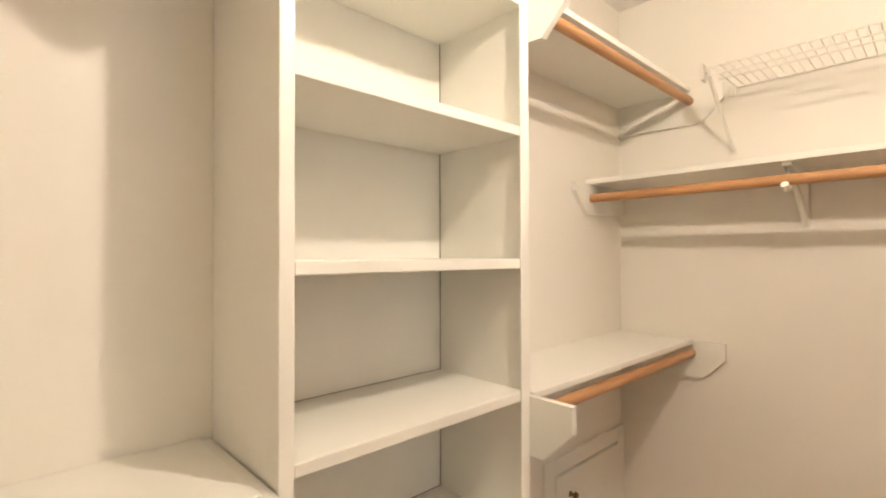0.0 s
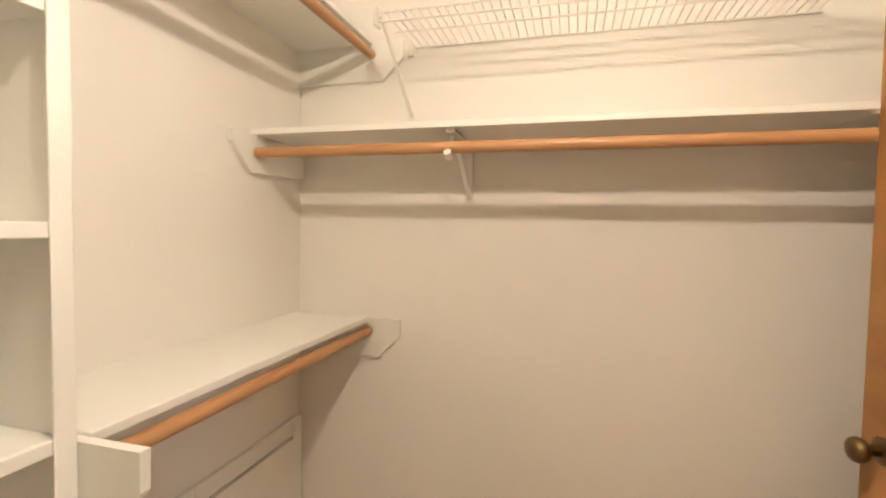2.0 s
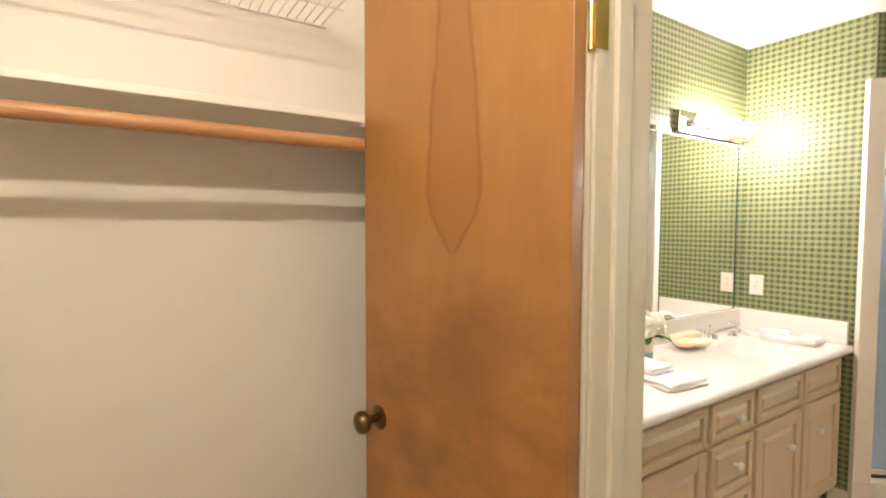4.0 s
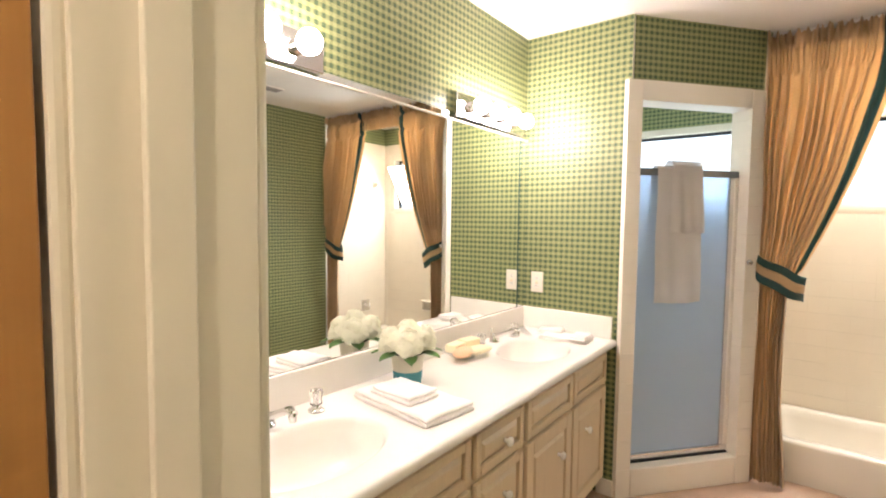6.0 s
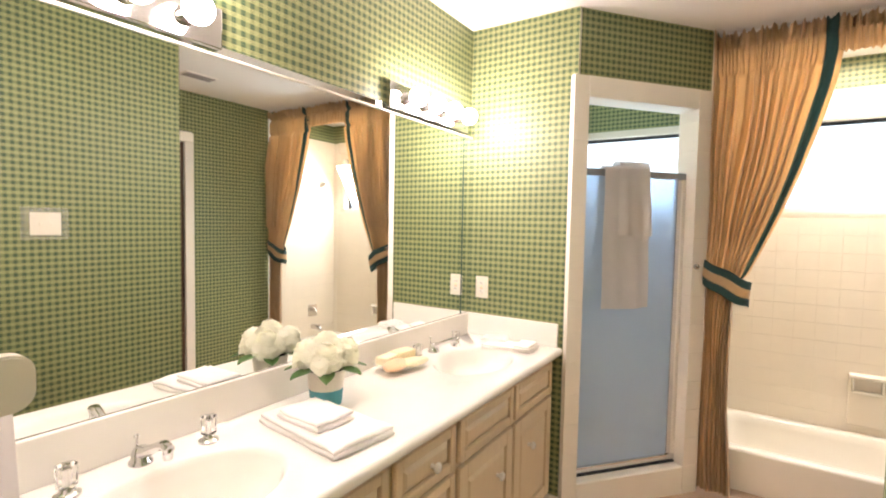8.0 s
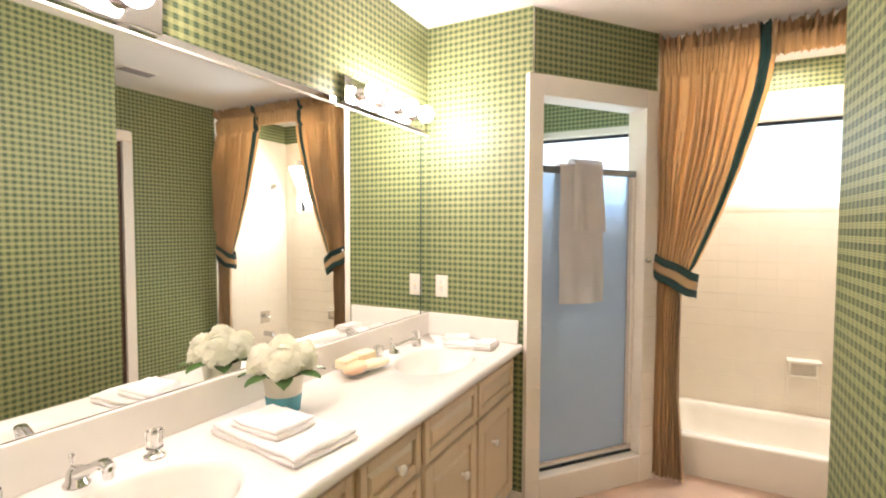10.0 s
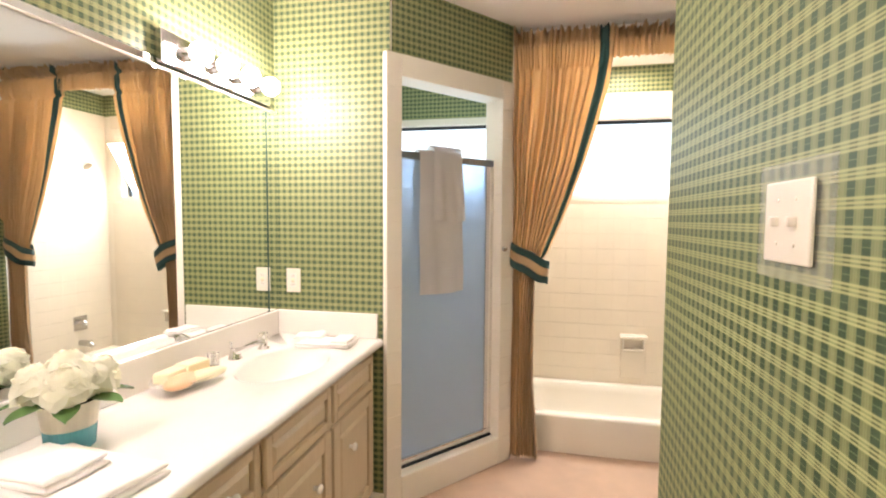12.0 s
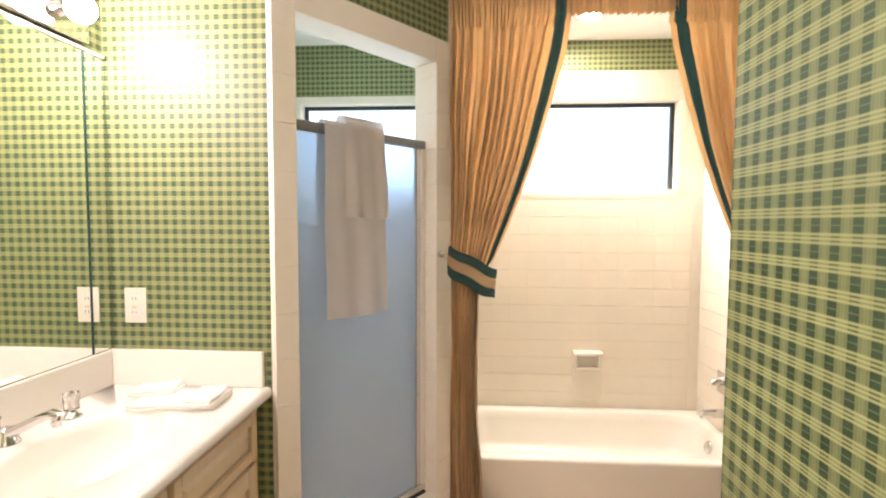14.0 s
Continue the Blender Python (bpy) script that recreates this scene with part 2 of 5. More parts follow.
_thin, _both = _pt.new("ShaderNodeBsdfTranslucent"), _pt.new("ShaderNodeMixShader")
_thin.inputs["Color"].default_value = (0.97, 0.95, 0.78, 1)
_both.inputs[0].default_value = 0.45
_pl.new(_pt["Principled BSDF"].outputs[0], _both.inputs[1])
_pl.new(_thin.outputs[0], _both.inputs[2])
_pl.new(_both.outputs[0], _pt["Material Output"].inputs["Surface"])
LEAFGREEN = plain("dark_green_leaf", (0.095, 0.20, 0.05), 0.4, 0, 0.2, 30, 120, 0.3)
TEAL = plain("teal_glaze", (0.09, 0.36, 0.42), 0.25, 0, 0.08, 20, 60, 0.1)
POTCREAM = plain("cream_glaze", (0.72, 0.67, 0.55), 0.35, 0, 0.06, 20, 60, 0.1)
SOIL = plain("dark_moss", (0.03, 0.03, 0.015), 0.9, 0, 0.3, 40, 120, 0.5)
GAP = plain("shadowed_joint", (0.22, 0.17, 0.12), 0.9)
SOAP1 = plain("peach_soap", (0.86, 0.56, 0.34), 0.45, 0, 0.05, 20, 60, 0.1)
SOAP2 = plain("yellow_soap", (0.93, 0.82, 0.56), 0.45, 0, 0.05, 20, 60, 0.1)
GLOBE = emit_mat("lit_globe_bulb", WARM, 71.0)
BACKDROP = emit_mat("bright_overcast_sky", (0.82, 0.92, 1.0), 0.92)
_bn, _bl = BACKDROP.node_tree.nodes, BACKDROP.node_tree.links
_drift = noise_of(_bn, _bl, _bn.new("ShaderNodeNewGeometry").outputs["Position"], 1.1, 3)
_wide = _bn.new("ShaderNodeMapRange")
_wide.inputs["From Min"].default_value, _wide.inputs["From Max"].default_value = 0.38, 0.60
_bl.new(_drift, _wide.inputs["Value"])
_bl.new(mixc(_bn, _bl, _wide.outputs[0], (0.50, 0.74, 1.0), (0.98, 1.0, 1.0)), _bn["Principled BSDF"].inputs["Emission Color"])
mirror_mat, _nd, _lk, _p = nodes_of("silvered_mirror")
_p.inputs["Base Color"].default_value, _p.inputs["Metallic"].default_value, _p.inputs["Roughness"].default_value = (0.90, 0.92, 0.90, 1), 1.0, 0.01


# ---- mesh helpers ----
def box(bm, x0, x1, y0, y1, z0, z1, bevel=0.0, m=None):
    r = bmesh.ops.create_cube(bm, size=1.0)
    vs = r["verts"]
    for v in vs:
        v.co = Vector((x0 + (v.co.x + 0.5) * (x1 - x0), y0 + (v.co.y + 0.5) * (y1 - y0), z0 + (v.co.z + 0.5) * (z1 - z0)))
    if bevel:
        es = list({e for v in vs for e in v.link_edges})
        r2 = bmesh.ops.bevel(bm, geom=es, offset=bevel, segments=2, profile=0.5, affect="EDGES")
        vs = list({v for f in r2["faces"] for v in f.verts} | {v for v in vs if v.is_valid})
    if m is not None:
        bmesh.ops.transform(bm, matrix=m, verts=vs)
    return bm


def cyl(bm, a, b, r, r2=None, seg=20, caps=True):
    a, b = Vector(a), Vector(b)
    d = b - a
    m = Matrix.Translation((a + b) / 2) @ d.to_track_quat("Z", "Y").to_matrix().to_4x4()
    bmesh.ops.create_cone(bm, cap_ends=caps, segments=seg, radius1=r, radius2=r if r2 is None else r2, depth=d.length, matrix=m)
    return bm


def ball(bm, c, r, sx=1, sy=1, sz=1, seg=20, ring=12):
    m = Matrix.Translation(c) @ Matrix.Diagonal((sx, sy, sz, 1))
    bmesh.ops.create_uvsphere(bm, u_segments=seg, v_segments=ring, radius=r, matrix=m)
    return bm


def lathe(bm, prof, centre=(0, 0, 0), axis=None, seg=28):
    """Turn a profile of (radius, height) about z; axis: a matrix that lays it elsewhere."""
    rings = []
    for r, h in prof:
        rings.append([bm.verts.new((r * math.cos(2 * math.pi * k / seg), r * math.sin(2 * math.pi * k / seg), h)) for k in range(seg)])
    for a, b in zip(rings, rings[1:]):
        for k in range(seg):
            bm.faces.new((a[k], a[(k + 1) % seg], b[(k + 1) % seg], b[k]))
    vs = [v for r in rings for v in r]
    if axis is not None:
        bmesh.ops.transform(bm, matrix=axis, verts=vs)
    bmesh.ops.translate(bm, vec=centre, verts=vs)
    bmesh.ops.recalc_face_normals(bm, faces=bm.faces)
    return bm


def prism(bm, poly, a, b, axes="xz"):
    """A flat outline, given in two axes, pushed out from a to b along the third."""
    order = {"xz": lambda p, d: (p[0], d, p[1]), "yz": lambda p, d: (d, p[0], p[1]), "xy": lambda p, d: (p[0], p[1], d)}[axes]
    lo = [bm.verts.new(order(p, a)) for p in poly]
    hi = [bm.verts.new(order(p, b)) for p in poly]
    n = len(poly)
    bm.faces.new(lo)
    bm.faces.new(hi)
    for k in range(n):
        bm.faces.new((lo[k], lo[(k + 1) % n], hi[(k + 1) % n], hi[k]))
    bmesh.ops.recalc_face_normals(bm, faces=bm.faces)
    return bm


def tube(bm, pts, r, seg=10):
    """A round bar along a line of points."""
    pts = [Vector(p) for p in pts]
    rings = []
    for k, p in enumerate(pts):
        d = (pts[min(k + 1, len(pts) - 1)] - pts[max(k - 1, 0)]).normalized()
        q = d.to_track_quat("Z", "Y")
        rr = r[k] if isinstance(r, (list, tuple)) else r
        rings.append([bm.verts.new(p + q @ Vector((rr * math.cos(2 * math.pi * j / seg), rr * math.sin(2 * math.pi * j / seg), 0))) for j in range(seg)])
    for a, b in zip(rings, rings[1:]):
        for j in range(seg):
            bm.faces.new((a[j], a[(j + 1) % seg], b[(j + 1) % seg], b[j]))
    bm.faces.new(rings[0])
    bm.faces.new(rings[-1])
    bmesh.ops.recalc_face_normals(bm, faces=bm.faces)
    return bm


def sheet(bm, f, nu, nv, keep=None):
    """A surface f(u, v), u and v from 0 to 1."""
    g = [[bm.verts.new(f(i / nu, j / nv)) for i in range(nu + 1)] for j in range(nv + 1)]
    for j in range(nv):
        for i in range(nu):
            bm.faces.new((g[j][i], g[j][i + 1], g[j + 1][i + 1], g[j + 1][i]))
    return bm


def link(name, bm, material, smooth=None):
    bm.normal_update()
    uvl = bm.loops.layers.uv.new("UVMap")
    for f in bm.faces:
        n = f.normal
        if abs(n.z) > 0.7:
            t, w = Vector((1, 0, 0)), Vector((0, 1, 0))
        else:
            t, w = Vector((-n.y, n.x, 0)).normalized(), Vector((0, 0, 1))
            if t.length < 0.5:
                t = Vector((1, 0, 0))
        for l in f.loops:
            l[uvl].uv = (l.vert.co.dot(t), l.vert.co.dot(w))
    me = bpy.data.meshes.new(name)
    bm.to_mesh(me)
    bm.free()
    me.materials.append(material)
    if smooth:
        me.shade_smooth()
        if smooth is not True:
            me.set_sharp_from_angle(angle=radians(smooth))
            if len(me.polygons) <= 200:
                for p in me.polygons:     # broad flat faces stay flat beside their rounded edges
                    if p.area > 4e-4:
                        p.use_smooth = False
    return new(name, me)


def thing(name, at, label, category, group=""):
    ob = new(name)
    ob.location = at
    ob.empty_display_size = 0.05
    return tagged(ob, label, category, group)


def part(name, bm, material, parent, label="", smooth=35):
    ob = link(name, bm, material, smooth)
    ob.parent = parent
    if parent.type == "EMPTY":
        ob.matrix_parent_inverse = Matrix.Translation(-parent.location)
    if label:
        ob["label"] = label
    return ob


def solid(name, bm, material, label, category, group="", smooth=35):
    return tagged(link(name, bm, material, smooth), label, category, group)


def setting(name, bm, material, label="", smooth=None):
    return tagged(link(name, bm, material, smooth), label, "", "", "structure")


def B():
    return bmesh.new()


# ---- the shell ----
H = 2.44
YA, YP0, YP1 = -4.112, -2.325, -2.185      # closet back wall, partition faces
XR, XE = 1.580, 2.565                        # switch wall, far right wall
YB = 1.45                                  # window wall
DX0, DX1 = 0.865, 1.49                     # doorway

floor = setting("floor", box(B(), -0.12, 2.82, -4.24, 1.57, -0.1, 0.0), CARPET, "peach cut-pile carpet")
setting("ceiling", box(B(), -0.12, 2.82, -4.24, 1.57, H, H + 0.1), CEIL, "white painted ceiling")
west = setting("wall_west", box(B(), -0.12, 0.0, -4.24, 1.57, 0, H), CLOSET, "cream painted wall")
setting("wall_closet_back", box(B(), 0.0, 2.82, -4.24, YA, 0, H), CLOSET, "cream painted closet wall")
setting("wall_closet_side", box(B(), 2.70, 2.82, YA, YP0, 0, H), CLOSET, "cream painted closet wall")
bm = B()
box(bm, 0.0, DX0 - 0.02, YP0, YP1, 0, H)
box(bm, DX1 + 0.02, 2.82, YP0, YP1, 0, H)
box(bm, DX0 - 0.02, DX1 + 0.02, YP0, YP1, 2.07, H)
partition = setting("wall_partition", bm, CLOSET, "cream wall with a doorway")
switch_wall = setting("wall_switch", box(B(), XR + 0.003, XR + 0.12, YP1, -0.723, 0, H), CLOSET, "wall papered in green plaid")
east = setting("wall_east", box(B(), XE + 0.003, XE + 0.2, -1.4, 1.57, 0, H), CLOSET, "wall papered in green plaid")
setting("wall_recess", box(B(), XR + 0.12, XE + 0.2, -1.5, -1.4, 0, H), CLOSET, "plain recess wall")
end_wall = setting("wall_end", box(B(), 0.0, 0.575, 0.003, 0.09, 0, H), CLOSET, "wall papered in green plaid")

P0, P1 = Vector((0.560, 0.0, 0)), Vector((1.075, 0.625, 0))
DE = (P1 - P0).normalized()
DL = (P1 - P0).length
DN = Vector((-DE.y, DE.x, 0))
DIAG = Matrix(((DE.x, DN.x, 0, P0.x), (DE.y, DN.y, 0, P0.y), (0, 0, 1, 0), (0, 0, 0, 1)))
diag = setting("wall_diagonal", box(B(), 0.02, DL, 0.004, 0.10, 2.13, H, 0, DIAG), CLOSET, "papered wall over the shower door")
divider = setting("wall_divider", box(B(), 1.0, 1.09, 0.66, YB, 0, H), TILE, "tiled wall between shower and tub")

# window wall with two high openings
WZ0, WZ1 = 1.555, 2.085
WT = (1.36, 2.40)
WS = (0.12, 0.98)
bm = B()
box(bm, 0.0, 2.82, YB, YB + 0.12, 0, WZ0)
box(bm, 0.0, 2.82, YB, YB + 0.12, WZ1, H)
for a, b in ((0.0, WS[0]), (WS[1], WT[0]), (WT[1], 2.82)):
    box(bm, a, b, YB, YB + 0.12, WZ0, WZ1)
back_wall = setting("wall_back", bm, GROUT, "cream tiled wall with high windows")


def paper(parent, bm):
    part("wallpaper", bm, PAPER, parent, "green plaid wallpaper", None)


paper(west, box(B(), 0.0, 0.003, YP1 + 0.003, 0.0, 0.0, H))
paper(end_wall, box(B(), 0.003, 0.575, 0.0, 0.003, 0.0, H))
paper(diag, box(B(), 0.012, DL, 0.0, 0.004, 2.125, H, 0, DIAG))
paper(switch_wall, box(B(), XR, XR + 0.003, YP1 + 0.003, -0.720, 0, H))
paper(switch_wall, box(B(), XR + 0.003, XR + 0.12, -0.723, -0.720, 0, H))
paper(east, box(B(), XE, XE + 0.003, -0.10, 0.62, 0, H))
paper(east, box(B(), XE, XE + 0.003, -1.4, -0.10, 2.12, H))
bm = B()
box(bm, 0.0, DX0 - 0.07, YP1, YP1 + 0.003, 0, H)
box(bm, DX0 - 0.07, XR, YP1, YP1 + 0.003, 2.14, H)
paper(partition, bm)
TILE_TOP = 2.255
paper(back_wall, box(B(), 1.09, XE, YB - 0.003, YB, TILE_TOP, H))
paper(back_wall, box(B(), 0.0, 1.0, YB - 0.003, YB, 2.13, H))
paper(east, box(B(), XE - 0.003, XE + 0.0, 0.66, YB - 0.003, TILE_TOP, H))
paper(west, box(B(), 0.0, 0.003, 0.09, YB - 0.003, 2.13, H))
paper(divider, box(B(), 1.09, 1.093, 0.66, YB - 0.003, TILE_TOP, H))
setting("shower_wall_tile", box(B(), 0.0, 0.006, 0.09, YB, 0, 2.13), TILE, "cream tiled shower wall")
side_wall = setting("wall_tub_side", box(B(), XE - 0.008, XE + 0.002, 0.66, YB, 0, TILE_TOP), GROUT, "cream tiled wall at the tub")
setting("backdrop", box(B(), -3, 6, 3.4, 3.45, -1, 5), BACKDROP, "bright overcast sky")

# ---- doorway and closet door ----
bm = B()
box(bm, DX0 - 0.02, DX0, YP0 - 0.003, YP1 + 0.004, 0, 2.05, 0.002)
casing_left = setting("door_jamb_left", bm, CASING, "cream painted door jamb", 35)
setting("door_jamb_right", box(B(), DX1, DX1 + 0.02, YP0 - 0.003, YP1 + 0.004, 0, 2.05, 0.002), CASING, "cream painted door jamb", 35)
setting("door_head", box(B(), DX0 - 0.02, DX1 + 0.02, YP0 - 0.003, YP1 + 0.004, 2.05, 2.07, 0.002), CASING, "cream painted door head", 35)
setting("door_stop", box(B(), DX0, DX0 + 0.011, YP0 + 0.042, YP0 + 0.08, 0, 2.05, 0.002), CASING, "cream painted door stop", 35)
for side, y0, y1 in (("closet", YP0 - 0.016, YP0 - 0.001), ("bath", YP1 + 0.004, YP1 + 0.019)):
    setting("trim_" + side + "_left", box(B(), DX0 - 0.068, DX0 - 0.005, y0, y1, 0, 2.055, 0.005), CASING, "cream door casing", 35)
    setting("trim_" + side + "_right", box(B(), DX1 + 0.005, DX1 + 0.066, y0, y1, 0, 2.055, 0.005), CASING, "cream door casing", 35)
    setting("trim_" + side + "_head", box(B(), DX0 - 0.068, DX1 + 0.066, y0, y1, 2.055, 2.12, 0.005), CASING, "cream door casing", 35)

HINGE = Vector((0.858, -2.346, 0))
LEAF = Vector((-0.985, -0.170, 0)).normalized()
LN = Vector((-LEAF.y, LEAF.x, 0))              # towards the closet
LM = Matrix(((LEAF.x, LN.x, 0, HINGE.x), (LEAF.y, LN.y, 0, HINGE.y), (0, 0, 1, 0), (0, 0, 0, 1)))
LW = 0.615


def closet_door():
    ob = thing("door_1", tuple(HINGE), "orange varnished flush wooden door, standing open", "door")
    ob["kind"] = "structure"
    bm = box(B(), 0.0, LW, 0.0, 0.035, 0.012, 2.035, 0.002)
    leaf = link("leaf", bm, DOORWOOD, 35)
    leaf.matrix_basis = LM
    leaf.parent = ob
    leaf.matrix_parent_inverse = Matrix.Translation(-ob.location)
    for sgn in (1, -1):
        bm = B()
        base = 0.035 if sgn > 0 else 0.0
        prof = [(0.0001, 0), (0.031, 0), (0.031, 0.004), (0.024, 0.008), (0.012, 0.010), (0.011, 0.030), (0.016, 0.034), (0.026, 0.042), (0.0285, 0.052), (0.025, 0.062), (0.014, 0.068), (0.0001, 0.070)]
        lathe(bm, prof, (LW - 0.062, base, 0.926), Matrix.Rotation(radians(-90 * sgn), 4, "X"))
        k = link("knob", bm, BRASS, 60)
        k["label"] = "aged bronze round knob"
        k.matrix_basis = LM
        k.parent = ob
        k.matrix_parent_inverse = Matrix.Translation(-ob.location)
    for z in (0.25, 1.757):
        bm = B()
        cyl(bm, (0.862, -2.338, z - 0.045), (0.862, -2.338, z + 0.045), 0.006, seg=12)
        for q in (-0.048, 0.048):
            ball(bm, (0.862, -2.338, z + q), 0.0065, seg=10, ring=6)
        box(bm, 0.8655, 0.868, -2.336, -2.302, z - 0.045, z + 0.045)
        part("hinge", bm, GOLD, ob, "brass hinge")
    return ob


closet_door()

# ---- vanity ----
CZ = 0.826
VY0, VY1 = YP1 + 0.006, -0.003


def raised_panel(kind, parent, x, y0, y1, z0, z1, rail):
    """A front facing +x: a raised field with sloping sides, held by two stiles and two rails."""
    t = 0.018
    a = [(y0 + rail, z0 + rail), (y1 - rail, z0 + rail), (y1 - rail, z1 - rail), (y0 + rail, z1 - rail)]
    g = min(0.022, (z1 - z0) / 2 - rail - 0.012)
    b = [(y0 + rail + g, z0 + rail + g), (y1 - rail - g, z0 + rail + g), (y1 - rail - g, z1 - rail - g), (y0 + rail + g, z1 - rail - g)]
    bm = B()
    back = [bm.verts.new((x, *p)) for p in a]
    lo = [bm.verts.new((x + 0.003, *p)) for p in a]
    hi = [bm.verts.new((x + t - 0.002, *p)) for p in b]
    for k in range(4):
        j = (k + 1) % 4
        bm.faces.new((lo[k], lo[j], hi[j], hi[k]))
        bm.faces.new((back[k], back[j], lo[j], lo[k]))
    bm.faces.new(hi)
    bm.faces.new(back[::-1])
    bmesh.ops.recalc_face_normals(bm, faces=bm.faces)
    front = part(kind, bm, CABINET, parent, "", None)
    for ya, yb in ((y0, y0 + rail), (y1 - rail, y1)):
        part("stile", box(B(), x, x + t, ya, yb, z0, z1, 0.004), CABINET, front)
    for za, zb in ((z0, z0 + rail), (z1 - rail, z1)):
        part("rail", box(B(), x, x + t, y0 + rail, y1 - rail, za, zb, 0.004), CABINET, front)
    return front


def china_knob(parent, x, y, z):
    prof = [(0.0001, 0), (0.008, 0), (0.0075, 0.010), (0.011, 0.014), (0.0165, 0.020), (0.0165, 0.026), (0.011, 0.031), (0.0001, 0.032)]
    part("knob", lathe(B(), prof, (x, y, z), Matrix.Rotation(radians(90), 4, "Y"), 20), PORC, parent, "white porcelain knob", 60)


def vanity_unit(y0, y1, fronts, label):
    ob = thing("vanity_cabinet", (0.28, (y0 + y1) / 2, 0), label, "cabinet", "vanity cabinets")
    bm = B()
    box(bm, 0.006, 0.494, y0, y1, 0.10, CZ - 0.170)
    box(bm, 0.476, 0.494, y0, y1, CZ - 0.170, CZ - 0.042)
    for a in (y0, y1 - 0.016):
        box(bm, 0.006, 0.476, a, a + 0.016, CZ - 0.170, CZ - 0.042)
    part("body", bm, CABINET, ob)
    part("toe_kick", box(B(), 0.02, 0.43, y0, y1, 0.0, 0.10), CABINET, ob, "recessed toe kick")
    for kind, a, b, c, d, knob in fronts:
        f = raised_panel(kind, ob, 0.495, a, b, c, d, 0.030 if kind != "door" else 0.055)
        if knob:
            china_knob(f, 0.513, *knob)
    return ob


ztop, zm = 0.765, 0.615
vanity_unit(VY0, -1.262, [("drawer_front", -2.150, -1.715, zm + 0.006, ztop, None), ("drawer_front", -1.700, -1.275, zm + 0.006, ztop, None),
                          ("door", -2.150, -1.715, 0.125, zm - 0.012, (-1.755, 0.46)), ("door", -1.700, -1.275, 0.125, zm - 0.012, (-1.660, 0.46))],
            "pickled-wood vanity cabinet with two raised-panel doors")
vanity_unit(-1.261, -0.922, [("drawer_front", -1.245, -0.935, zm + 0.006, ztop, (-1.075, 0.69)), ("drawer_front", -1.245, -0.935, 0.40, zm - 0.012, (-1.075, 0.505)),
                             ("drawer_front", -1.245, -0.935, 0.125, 0.385, (-1.09, 0.255))],
            "pickled-wood drawer unit with white knobs")
vanity_unit(-0.921, -0.012, [("drawer_front", -0.905, -0.490, zm + 0.006, ztop, None), ("drawer_front", -0.468, -0.055, zm + 0.006, ztop, None),
                             ("door", -0.905, -0.490, 0.125, zm - 0.012, (-0.630, 0.465)), ("door", -0.468, -0.055, 0.125, zm - 0.012, (-0.328, 0.468))],
            "pickled-wood vanity cabinet beside the shower")

SINKS = ((0.292, -1.686), (0.292, -0.430))
SAX, SAY = 0.155, 0.225


